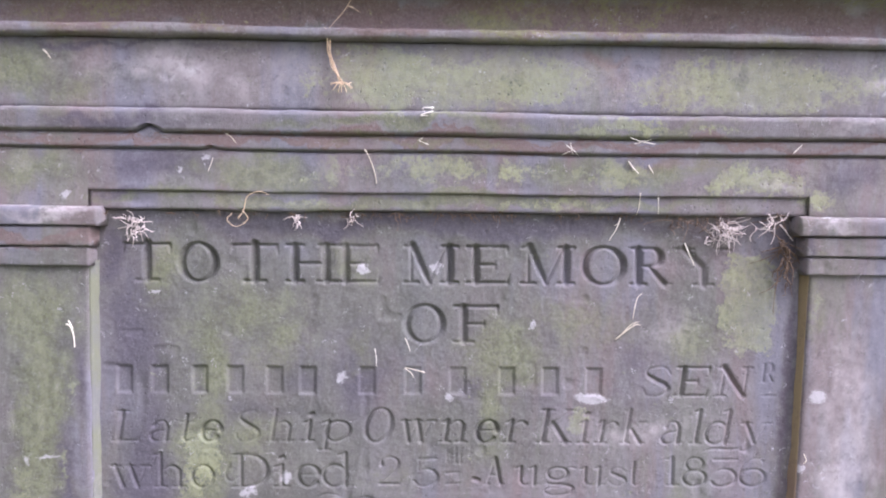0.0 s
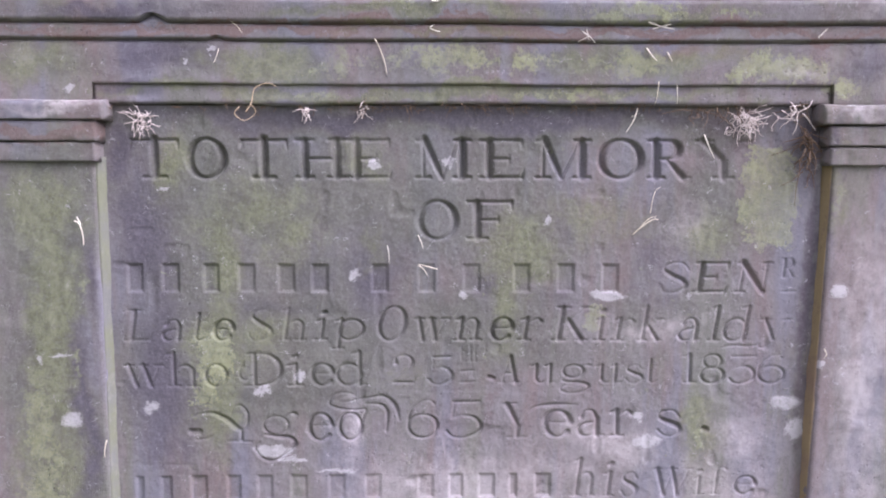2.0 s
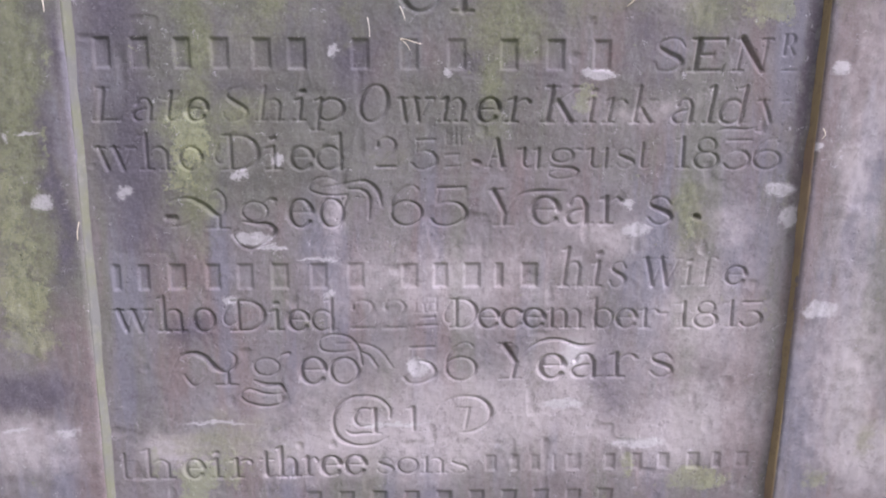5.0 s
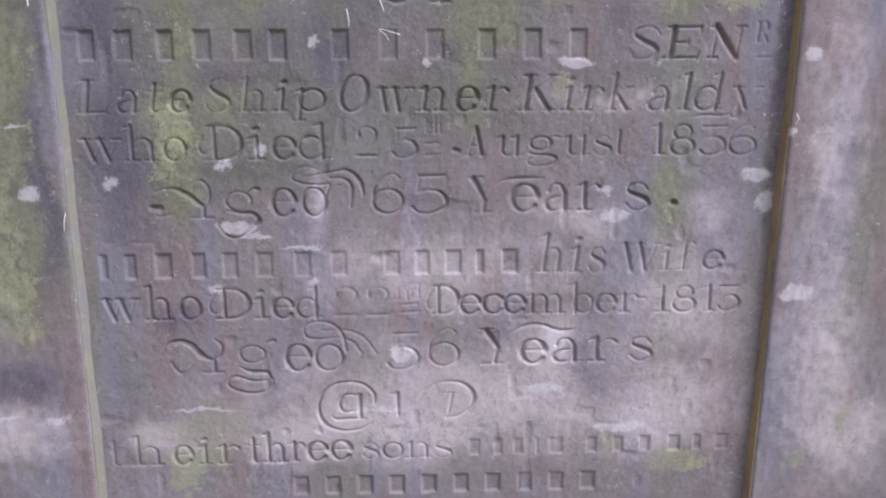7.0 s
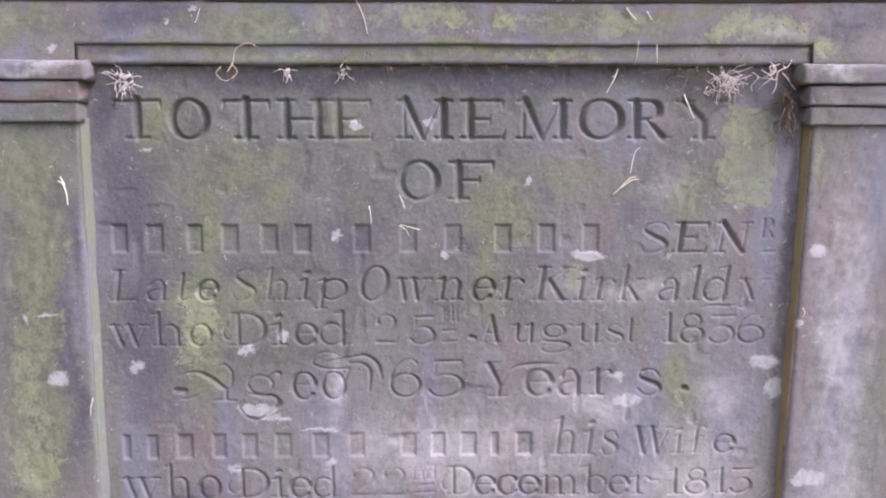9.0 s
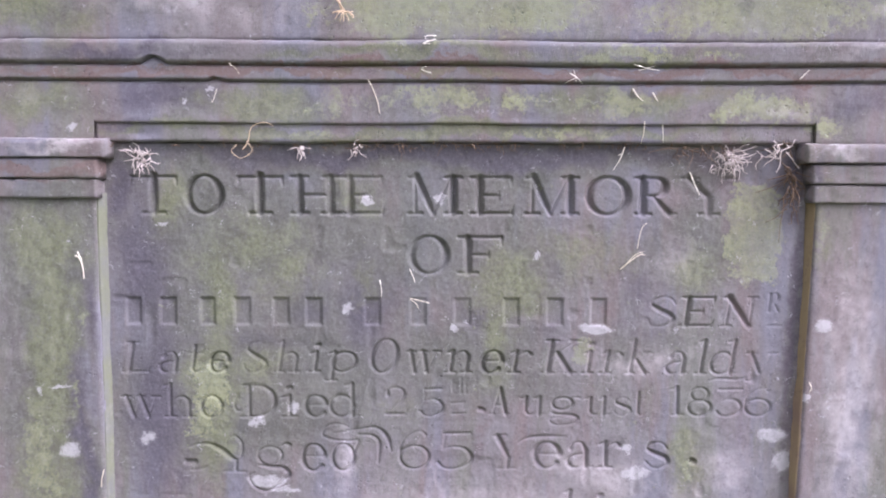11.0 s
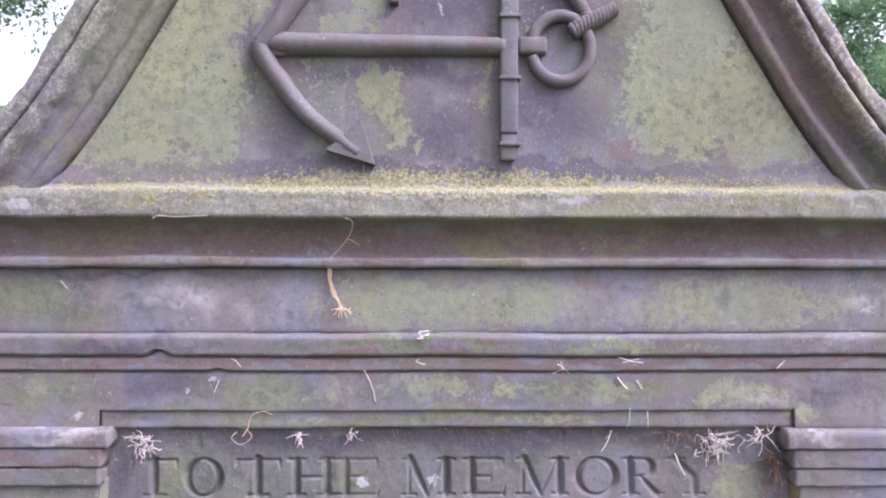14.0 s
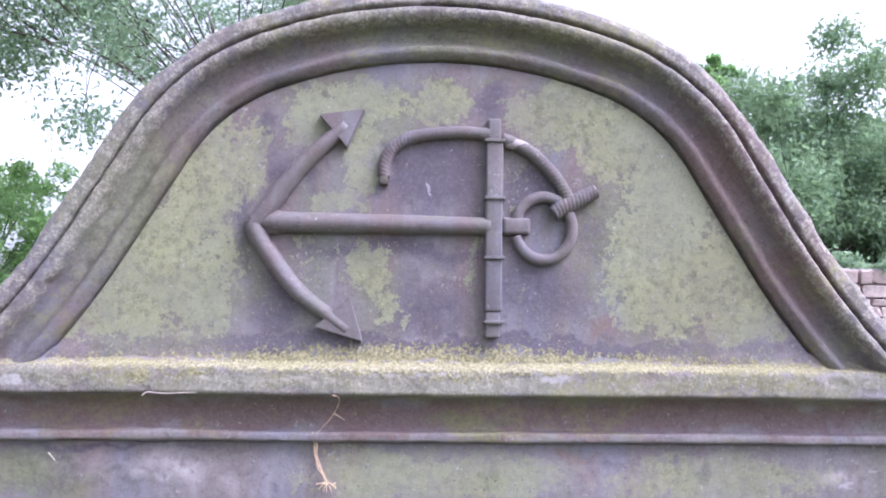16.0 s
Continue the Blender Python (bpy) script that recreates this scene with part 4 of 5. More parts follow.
def el(cx, cy, rx, ry, a0=0, a1=360, thick=THICK, n=26):
    a = np.radians(np.linspace(a0, a1, n))
    w = THIN + (thick - THIN) * np.abs(np.cos(a)) ** 1.6
    return np.stack([cx + rx * np.cos(a), cy + ry * np.sin(a)], 1), w


def cv(points, widths, n=24):
    c = spline([(x, y, 0) for x, y in points], n)[:, :2]
    return c, np.interp(np.linspace(0, 1, len(c)), np.linspace(0, 1, len(widths)), widths)


def st(x, y0, y1, serif="tb", w=THICK, s=0.15):
    inset = 0.05 if y1 > 0.6 else 0.02
    out = [ln(x, y0 + inset * ("b" in serif), x, y1 - inset * ("t" in serif), w)]
    if "b" in serif:
        out.append(ln(x - s, y0 + 0.02, x + s, y0 + 0.02, THIN))
    if "t" in serif:
        out.append(ln(x - s, y1 - 0.02, x + s, y1 - 0.02, THIN))
    if "f" in serif:
        out.append(ln(x - s, y1 - 0.05, x, y1, THIN))
    return out


XH = 0.66
OVAL = [el(0.28, XH / 2, 0.25, XH / 2, thick=0.15)]
BOWL5 = cv([(0.04, 0.16), (0.12, 0.03), (0.3, 0.0), (0.5, 0.14), (0.54, 0.34), (0.44, 0.55), (0.26, 0.6), (0.14, 0.54)], [0.12, 0.08, 0.07, 0.15, 0.17, 0.12, 0.06, 0.05])
ARCH = lambda x: [cv([(x + 0.02, 0.46), (x + 0.14, 0.62), (x + 0.26, 0.63), (x + 0.34, 0.5)], [0.05, 0.07, 0.1, 0.14], 12)] + st(x + 0.34, 0, 0.5, "b", 0.14, 0.11)
GLYPHS = {
    "T": (0.86, st(0.43, 0, 1, "b", s=0.2) + [ln(0.02, 0.97, 0.84, 0.97, 0.08), ln(0.03, 0.97, 0.0, 0.74, 0.09, 0.03), ln(0.83, 0.97, 0.86, 0.74, 0.09, 0.03)]),
    "O": (0.84, [el(0.42, 0.5, 0.34, 0.5, thick=0.19)]),
    "H": (0.92, st(0.18, 0, 1) + st(0.74, 0, 1) + [ln(0.18, 0.5, 0.74, 0.5)]),
    "E": (0.80, st(0.18, 0, 1) + [ln(0.05, 0.975, 0.7, 0.975), ln(0.05, 0.025, 0.72, 0.025), ln(0.18, 0.5, 0.5, 0.5), ln(0.7, 0.98, 0.72, 0.76, 0.1, 0.03), ln(0.72, 0.02, 0.76, 0.26, 0.1, 0.03), ln(0.5, 0.4, 0.5, 0.6, 0.05)]),
    "F": (0.76, st(0.18, 0, 1) + [ln(0.05, 0.975, 0.7, 0.975), ln(0.18, 0.5, 0.5, 0.5), ln(0.7, 0.98, 0.72, 0.74, 0.1, 0.03), ln(0.5, 0.4, 0.5, 0.6, 0.05)]),
    "M": (1.08, st(0.16, 0, 1, "b", THIN, 0.13) + [ln(0.04, 0.975, 0.24, 0.975)] + st(0.88, 0, 1, "tb") + [ln(0.18, 1, 0.5, 0.02, THICK, 0.12), ln(0.5, 0.02, 0.84, 1, THIN)]),
    "R": (0.88, st(0.18, 0, 1) + [ln(0.18, 0.975, 0.42, 0.975), ln(0.18, 0.5, 0.42, 0.5), el(0.42, 0.74, 0.22, 0.24, 90, -90), ln(0.4, 0.5, 0.72, 0.03, 0.1, 0.17), ln(0.68, 0.025, 0.86, 0.03, 0.06)]),
    "Y": (0.90, st(0.47, 0, 0.48, "b", s=0.17) + [ln(0.13, 0.98, 0.47, 0.46, THICK), ln(0.8, 0.98, 0.47, 0.46, THIN), ln(0.0, 0.975, 0.28, 0.975), ln(0.68, 0.975, 0.92, 0.975)]),
    "S": (0.68, [cv([(0.58, 0.76), (0.48, 0.95), (0.32, 1.0), (0.15, 0.92), (0.11, 0.74), (0.3, 0.55), (0.5, 0.4), (0.58, 0.22), (0.46, 0.04), (0.3, 0.0), (0.14, 0.06), (0.07, 0.26)],
                    [0.06, 0.05, 0.06, 0.1, 0.13, 0.18, 0.18, 0.13, 0.08, 0.05, 0.05, 0.06], 44)]),
    "N": (0.96, st(0.16, 0, 1, "b", THIN, 0.13) + st(0.78, 0, 1, "t", THIN, 0.13) + [ln(0.14, 1, 0.77, 0.02, THICK), ln(0.0, 0.975, 0.2, 0.975)]),
    "L": (0.74, st(0.18, 0, 1) + [ln(0.18, 0.025, 0.66, 0.025), ln(0.66, 0.02, 0.7, 0.27, 0.1, 0.03)]),
    "K": (0.90, st(0.18, 0, 1) + [ln(0.74, 0.97, 0.2, 0.44, THIN), ln(0.36, 0.6, 0.74, 0.02, THICK), ln(0.62, 0.025, 0.88, 0.025), ln(0.62, 0.975, 0.84, 0.975)]),
    "D": (0.98, st(0.36, 0, 1, "tb", 0.15) + [ln(0.36, 0.975, 0.5, 0.975), ln(0.36, 0.025, 0.5, 0.025), el(0.5, 0.5, 0.36, 0.48, 90, -90),
                 cv([(0.3, 0.3), (0.2, 0.18), (0.08, 0.3), (0.1, 0.6), (0.28, 0.95), (0.52, 1.06), (0.7, 1.0)], [0.1, 0.06, 0.08, 0.08, 0.06, 0.05, 0.05], 30)]),
    "A": (0.9, [ln(0.12, 0.02, 0.44, 0.98, THIN), ln(0.44, 0.98, 0.74, 0.02, THICK), ln(0.22, 0.36, 0.62, 0.36), ln(0.0, 0.025, 0.24, 0.025), ln(0.58, 0.025, 0.9, 0.025)]),
    "W": (1.2, [ln(0.12, 0.98, 0.38, 0.02, THICK), ln(0.38, 0.02, 0.6, 0.98, THIN), ln(0.55, 0.98, 0.8, 0.02, THICK), ln(0.8, 0.02, 1.06, 0.98, THIN), ln(0.0, 0.975, 0.26, 0.975), ln(0.46, 0.975, 0.7, 0.975), ln(0.96, 0.975, 1.16, 0.975)]),
    "1": (0.5, st(0.26, 0, 1, "b", 0.15) + [ln(0.08, 0.93, 0.26, 0.98, 0.07)]),
    "2": (0.66, [cv([(0.1, 0.72), (0.12, 0.9), (0.3, 1.0), (0.48, 0.92), (0.54, 0.72), (0.42, 0.46), (0.2, 0.2), (0.06, 0.05)], [0.16, 0.07, 0.06, 0.11, 0.16, 0.12, 0.07, 0.05], 30), ln(0.06, 0.05, 0.56, 0.05, 0.11), ln(0.56, 0.04, 0.62, 0.2, 0.07)]),
    "3": (0.66, [ln(0.08, 0.95, 0.56, 0.95, 0.1), ln(0.54, 0.94, 0.24, 0.6, 0.05), BOWL5]),
    "5": (0.66, [ln(0.14, 0.95, 0.52, 0.97, 0.1), ln(0.15, 0.94, 0.12, 0.54, 0.05), BOWL5]),
    "6": (0.68, [el(0.34, 0.31, 0.25, 0.31, thick=0.15), cv([(0.09, 0.3), (0.12, 0.66), (0.3, 0.95), (0.46, 1.0), (0.54, 0.9)], [0.15, 0.13, 0.07, 0.05, 0.1], 20)]),
    "8": (0.68, [el(0.34, 0.76, 0.19, 0.24, thick=0.12), el(0.34, 0.27, 0.25, 0.28, thick=0.15)]),
    "a": (0.64, st(0.46, 0.02, 0.45, "", 0.14) + [cv([(0.12, 0.5), (0.2, 0.64), (0.36, 0.65), (0.46, 0.45)], [0.13, 0.06, 0.08, 0.14], 14), cv([(0.46, 0.38), (0.2, 0.33), (0.07, 0.18), (0.16, 0.02), (0.34, 0.05), (0.46, 0.18)], [0.05, 0.09, 0.15, 0.1, 0.05, 0.05], 18), ln(0.46, 0.03, 0.6, 0.04, 0.06)]),
    "b": (0.64, st(0.14, 0, 1.02, "f", 0.14) + [el(0.34, 0.33, 0.24, 0.33, thick=0.14)]),
    "c": (0.56, [el(0.3, XH / 2, 0.25, XH / 2, 40, 325), ln(0.47, 0.5, 0.5, 0.56, 0.12)]),
    "d": (0.68, st(0.5, 0, 1.02, "f", 0.14) + [el(0.28, 0.33, 0.24, 0.33, thick=0.14), ln(0.5, 0.03, 0.64, 0.03, 0.06)]),
    "e": (0.58, [el(0.3, XH / 2, 0.25, XH / 2, 8, 322), ln(0.07, 0.37, 0.53, 0.37, 0.06)]),
    "f": (0.44, st(0.2, 0, 0.85, "b", 0.13, 0.12) + [cv([(0.2, 0.82), (0.24, 0.98), (0.36, 1.02), (0.44, 0.94)], [0.12, 0.07, 0.06, 0.1], 10), ln(0.06, 0.64, 0.36, 0.64, 0.06)]),
    "g": (0.66, [el(0.28, 0.42, 0.2, 0.23, thick=0.14), cv([(0.44, 0.56), (0.52, 0.66), (0.62, 0.64)], [0.05, 0.06, 0.1], 8),
                 cv([(0.16, 0.22), (0.06, 0.1), (0.2, 0.02), (0.44, 0.0), (0.6, -0.12), (0.5, -0.32), (0.24, -0.38), (0.06, -0.28), (0.08, -0.12), (0.3, -0.08)], [0.05, 0.08, 0.1, 0.14, 0.14, 0.08, 0.06, 0.08, 0.07, 0.05], 40)]),
    "h": (0.66, st(0.14, 0, 1.02, "bf", 0.14, 0.11) + ARCH(0.14)),
    "i": (0.34, st(0.17, 0, XH, "bf", 0.14, 0.12) + [ln(0.14, 0.87, 0.19, 0.9, 0.15)]),
    "k": (0.68, st(0.14, 0, 1.02, "bf", 0.14, 0.11) + [ln(0.54, 0.64, 0.16, 0.3, 0.06), ln(0.27, 0.42, 0.56, 0.02, 0.14), ln(0.44, 0.025, 0.68, 0.025, 0.06), ln(0.44, 0.64, 0.64, 0.64, 0.06)]),
    "l": (0.34, st(0.17, 0, 1.02, "bf", 0.14, 0.12)),
    "m": (1.0, st(0.14, 0, XH, "bf", 0.14, 0.11) + ARCH(0.14) + ARCH(0.48)),
    "n": (0.66, st(0.14, 0, XH, "bf", 0.14, 0.11) + ARCH(0.14)),
    "o": (0.58, OVAL),
    "p": (0.66, st(0.16, -0.3, XH, "bf", 0.14, 0.11) + [el(0.36, 0.33, 0.24, 0.33, thick=0.14)]),
    "r": (0.50, st(0.16, 0, XH, "bf", 0.14, 0.12) + [cv([(0.17, 0.44), (0.27, 0.6), (0.38, 0.64), (0.45, 0.56)], [0.05, 0.07, 0.07, 0.13], 12)]),
    "s": (0.52, [cv([(0.42, 0.5), (0.34, 0.64), (0.22, 0.66), (0.1, 0.58), (0.1, 0.46), (0.24, 0.36), (0.4, 0.26), (0.44, 0.12), (0.3, 0.0), (0.16, 0.02), (0.06, 0.16)], [0.07, 0.05, 0.05, 0.08, 0.11, 0.15, 0.15, 0.1, 0.05, 0.05, 0.07], 34)]),
    "t": (0.44, st(0.18, 0.08, 0.86, "", 0.13) + [ln(0.04, 0.63, 0.36, 0.63, 0.06), cv([(0.18, 0.12), (0.24, 0.01), (0.36, 0.04), (0.42, 0.12)], [0.12, 0.08, 0.06, 0.05], 10)]),
    "u": (0.68, st(0.16, 0.14, XH, "f", 0.14, 0.13) + st(0.5, 0, XH, "f", 0.14, 0.13) + [cv([(0.16, 0.18), (0.22, 0.03), (0.36, 0.02), (0.5, 0.2)], [0.14, 0.09, 0.06, 0.05], 12), ln(0.5, 0.03, 0.64, 0.03, 0.06)]),
    "w": (0.92, [ln(0.1, 0.64, 0.28, 0.02, 0.15), ln(0.28, 0.02, 0.46, 0.62, 0.06), ln(0.44, 0.64, 0.62, 0.02, 0.15), ln(0.62, 0.02, 0.82, 0.62, 0.06), ln(0.0, 0.635, 0.22, 0.635), ln(0.36, 0.635, 0.54, 0.635), ln(0.72, 0.635, 0.92, 0.635)]),
    "y": (0.70, [ln(0.12, 0.64, 0.38, 0.05, 0.15), ln(0.62, 0.62, 0.38, 0.05, 0.06), cv([(0.38, 0.06), (0.3, -0.14), (0.2, -0.2), (0.1, -0.18)], [0.06, 0.06, 0.08, 0.1], 12), ln(0.0, 0.635, 0.24, 0.635), ln(0.54, 0.635, 0.72, 0.635)]),
}

PX0, PX1, PZ0, PZ1, CELL = -0.4275, 0.4350, 0.50, 1.4815, 0.0012
gx = np.arange(PX0, PX1, CELL)
gz = np.arange(PZ0, PZ1, CELL)
depth = np.zeros((len(gz), len(gx)))


def cut(points, widths, slope=1.25):
    """Carves a stroke of V section into the panel."""
    for (a, b), (wa, wb) in zip(zip(points[:-1], points[1:]), zip(widths[:-1], widths[1:])):
        m = max(wa, wb) / 2 + CELL
        i0, i1 = np.searchsorted(gx, (min(a[0], b[0]) - m, max(a[0], b[0]) + m))
        j0, j1 = np.searchsorted(gz, (min(a[1], b[1]) - m, max(a[1], b[1]) + m))
        if i1 <= i0 or j1 <= j0:
            continue
        X, Z = np.meshgrid(gx[i0:i1], gz[j0:j1])
        d = b - a
        t = np.clip(((X - a[0]) * d[0] + (Z - a[1]) * d[1]) / (d.dot(d) + 1e-12), 0, 1)
        r = np.hypot(X - a[0] - t * d[0], Z - a[1] - t * d[1])
        v = np.clip((wa + (wb - wa) * t) / 2 - r, 0, None) * slope
        depth[j0:j1, i0:i1] = np.maximum(depth[j0:j1, i0:i1], v)


def spell(text, spans, z_first, z_last, cap, slant=0.0, bold=1.05):
    """Letters, each between its own two places along the line."""
    first, last = spans[0][0], spans[-1][1]
    for c, (x0, x1) in zip(text, spans):
        z = z_first + (z_last - z_first) * ((x0 + x1) / 2 - first) / (last - first)
        strokes = GLYPHS[c][1]
        lo = min(p[:, 0].min() for p, _ in strokes)
        hi = max(p[:, 0].max() for p, _ in strokes)
        sx = (x1 - x0 - abs(slant) * cap * 0.6) / (hi - lo)
        for p, w in strokes:
            px = x0 + (p[:, 0] - lo) * sx + slant * p[:, 1] * cap
            cut(np.stack([px, z + p[:, 1] * cap], 1), w * bold * min(cap, sx * 1.15))


def name_bars(spans, z_first, z_last, cap):
    """Plain sunk bars in place of a name, one for each letter."""
    for n, (x0, x1) in enumerate(spans):
        z = z_first + (z_last - z_first) * n / len(spans)
        x, half = (x0 + x1) / 2, min(0.3 * (x1 - x0), 0.011)
        i0, i1 = np.searchsorted(gx, (x - half, x + half))
        j0, j1 = np.searchsorted(gz, (z, z + cap))
        X, Z = np.meshgrid(gx[i0:i1], gz[j0:j1])
        e = np.minimum(half - np.abs(X - x), np.minimum(Z - z, z + cap - Z))
        depth[j0:j1, i0:i1] = np.maximum(depth[j0:j1, i0:i1], np.clip(e, 0, 0.003) * 0.8)


def swash(points, widths, n=40):
    p, w = cv(points, widths, n)
    cut(p, w)


spell("TOTHEMEMORY", [(-0.396, -0.339), (-0.326, -0.286), (-0.266, -0.21), (-0.2, -0.142), (-0.139, -0.086), (-0.057, 0.008), (0.02, 0.073), (0.087, 0.152), (0.165, 0.213), (0.223, 0.273), (0.28, 0.346)], 1.3950, 1.3940, 0.0460, 0, 1.35)
spell("OF", [(-0.053, -0.01), (0.005, 0.059)], 1.3210, 1.3210, 0.0460, 0, 1.3)
name_bars([(-0.413, -0.379), (-0.375, -0.332), (-0.322, -0.288), (-0.283, -0.242), (-0.233, -0.196), (-0.194, -0.154), (-0.128, -0.075), (-0.07, -0.02), (-0.009, 0.029), (0.053, 0.089), (0.105, 0.145), (0.152, 0.207)], 1.2570, 1.2550, 0.0360)
spell("SEN", [(0.24, 0.275), (0.28, 0.326), (0.332, 0.377)], 1.2550, 1.2550, 0.0370, 0.15, 1.25)
spell("R", [(0.389, 0.409)], 1.2730, 1.2730, 0.0240, 0.1, 1.05)
swash([(0.392, 1.256), (0.409, 1.256)], [0.003, 0.003], 6)
spell("LateShip", [(-0.412, -0.375), (-0.366, -0.337), (-0.332, -0.312), (-0.305, -0.279), (-0.263, -0.232), (-0.225, -0.189), (-0.182, -0.164), (-0.159, -0.121)], 1.1980, 1.1980, 0.0380, 0.16, 1.05)
spell("OwnerKirkaldy", [(-0.106, -0.071), (-0.063, -0.017), (-0.012, 0.025), (0.033, 0.061), (0.067, 0.096), (0.109, 0.156), (0.16, 0.177), (0.182, 0.21), (0.215, 0.248), (0.265, 0.297), (0.302, 0.319), (0.32, 0.358), (0.363, 0.405)], 1.1970, 1.1940, 0.0420, 0.16, 1.05)
swash([(0.316, 1.185), (0.332, 1.189), (0.354, 1.188), (0.373, 1.191)], [0.001, 0.004, 0.004, 0.001], 16)
spell("who", [(-0.414, -0.366), (-0.361, -0.323), (-0.315, -0.29)], 1.1410, 1.1410, 0.0410, 0, 1.05)
spell("Died", [(-0.274, -0.224), (-0.215, -0.196), (-0.186, -0.16), (-0.155, -0.119)], 1.1410, 1.1410, 0.0410, 0, 1.05)
spell("25", [(-0.085, -0.059), (-0.042, -0.014)], 1.1430, 1.1410, 0.0360, 0, 1.05)
spell("th", [(-0.006, 0.005), (0.007, 0.017)], 1.1710, 1.1700, 0.0190, 0, 1.05)
swash([(-0.003, 1.158), (0.013, 1.159)], [0.003, 0.003], 6)
swash([(-0.003, 1.144), (0.014, 1.145)], [0.003, 0.003], 6)
swash([(0.032, 1.15), (0.037, 1.149)], [0.008, 0.006], 6)
spell("August", [(0.045, 0.07), (0.083, 0.115), (0.121, 0.158), (0.164, 0.196), (0.201, 0.223), (0.225, 0.242)], 1.1430, 1.1420, 0.0340, 0.05, 1.05)
spell("1836", [(0.272, 0.288), (0.295, 0.323), (0.331, 0.363), (0.367, 0.399)], 1.1420, 1.1400, 0.0360, 0, 1.05)
swash([(-0.332, 1.103), (-0.321, 1.107), (-0.306, 1.107), (-0.29, 1.099), (-0.279, 1.089), (-0.272, 1.085)], [0.002, 0.003, 0.006, 0.009, 0.008, 0.003], 40)
swash([(-0.272, 1.084), (-0.266, 1.095), (-0.266, 1.108), (-0.274, 1.117), (-0.283, 1.112), (-0.286, 1.101)], [0.003, 0.005, 0.004, 0.003, 0.002, 0.002], 40)
swash([(-0.273, 1.087), (-0.274, 1.073)], [0.005, 0.006], 6)
swash([(-0.289, 1.072), (-0.262, 1.071)], [0.003, 0.003], 6)
swash([(-0.335, 1.084), (-0.325, 1.084)], [0.009, 0.009], 6)
swash([(-0.329, 1.074), (-0.314, 1.076), (-0.294, 1.09)], [0.003, 0.003, 0.001], 16)
spell("o", [(-0.246, -0.216)], 1.0800, 1.0800, 0.0350, 0, 0.78)
swash([(-0.219, 1.101), (-0.212, 1.106), (-0.206, 1.105)], [0.002, 0.004, 0.005], 8)
swash([(-0.245, 1.08), (-0.229, 1.077), (-0.215, 1.076), (-0.208, 1.067), (-0.22, 1.054), (-0.237, 1.046), (-0.251, 1.052), (-0.257, 1.064), (-0.251, 1.07)], [0.003, 0.006, 0.006, 0.008, 0.005, 0.004, 0.004, 0.003, 0.002], 50)
spell("e", [(-0.19, -0.163)], 1.0720, 1.0720, 0.0510, 0, 0.78)
spell("o", [(-0.153, -0.126)], 1.0720, 1.0720, 0.0520, 0, 0.78)
swash([(-0.126, 1.084), (-0.124, 1.099), (-0.12, 1.111), (-0.133, 1.11), (-0.153, 1.112), (-0.165, 1.118), (-0.159, 1.129), (-0.144, 1.132), (-0.126, 1.125)], [0.003, 0.004, 0.003, 0.003, 0.004, 0.003, 0.003, 0.003, 0.001], 50)
swash([(-0.148, 1.12), (-0.12, 1.125), (-0.098, 1.127), (-0.084, 1.115), (-0.079, 1.097)], [0.002, 0.003, 0.005, 0.007, 0.003], 30)
swash([(-0.12, 1.118), (-0.103, 1.117), (-0.094, 1.107), (-0.095, 1.082)], [0.002, 0.004, 0.006, 0.003], 24)
spell("65", [(-0.068, -0.032), (-0.02, 0.022)], 1.0740, 1.0730, 0.0480, 0, 0.78)
swash([(0.05, 1.116), (0.066, 1.117)], [0.003, 0.003], 6)
swash([(0.055, 1.115), (0.069, 1.087)], [0.009, 0.007], 8)
swash([(0.069, 1.087), (0.081, 1.106), (0.093, 1.113), (0.114, 1.115), (0.142, 1.115)], [0.003, 0.003, 0.004, 0.006, 0.002], 24)
swash([(0.068, 1.088), (0.067, 1.075)], [0.007, 0.007], 6)
swash([(0.056, 1.074), (0.079, 1.074)], [0.003, 0.003], 6)
spell("ears", [(0.102, 0.133), (0.144, 0.175), (0.184, 0.21), (0.243, 0.271)], 1.0740, 1.0740, 0.0500, 0, 1.05)
swash([(0.301, 1.083), (0.304, 1.082)], [0.009, 0.008], 6)
name_bars([(-0.409, -0.391), (-0.38, -0.355), (-0.348, -0.307), (-0.3, -0.269), (-0.263, -0.229), (-0.224, -0.184), (-0.177, -0.137), (-0.13, -0.094)], 0.9950, 0.9960, 0.0330)
name_bars([(-0.064, -0.029), (-0.025, 0.007), (0.011, 0.048), (0.053, 0.072), (0.082, 0.118)], 0.9960, 0.9960, 0.0320)
spell("his", [(0.136, 0.168), (0.175, 0.191), (0.198, 0.22)], 0.9970, 0.9960, 0.0470, 0.12, 1.05)
spell("Wife", [(0.236, 0.287), (0.289, 0.304), (0.311, 0.33), (0.342, 0.369)], 0.9970, 0.9980, 0.0350, 0.1, 1.05)
spell("who", [(-0.407, -0.361), (-0.354, -0.321), (-0.311, -0.287)], 0.9430, 0.9430, 0.0430, 0, 1.05)
spell("Died", [(-0.275, -0.226), (-0.219, -0.202), (-0.196, -0.172), (-0.167, -0.136)], 0.9430, 0.9430, 0.0390, 0, 1.05)
spell("22", [(-0.119, -0.088), (-0.079, -0.049)], 0.9440, 0.9440, 0.0370, 0, 1.05)
spell("nd", [(-0.043, -0.025), (-0.024, -0.011)], 0.9650, 0.9660, 0.0180, 0, 1.05)
swash([(-0.033, 0.958), (-0.016, 0.959)], [0.003, 0.004], 6)
swash([(-0.037, 0.948), (-0.014, 0.949)], [0.004, 0.003], 6)
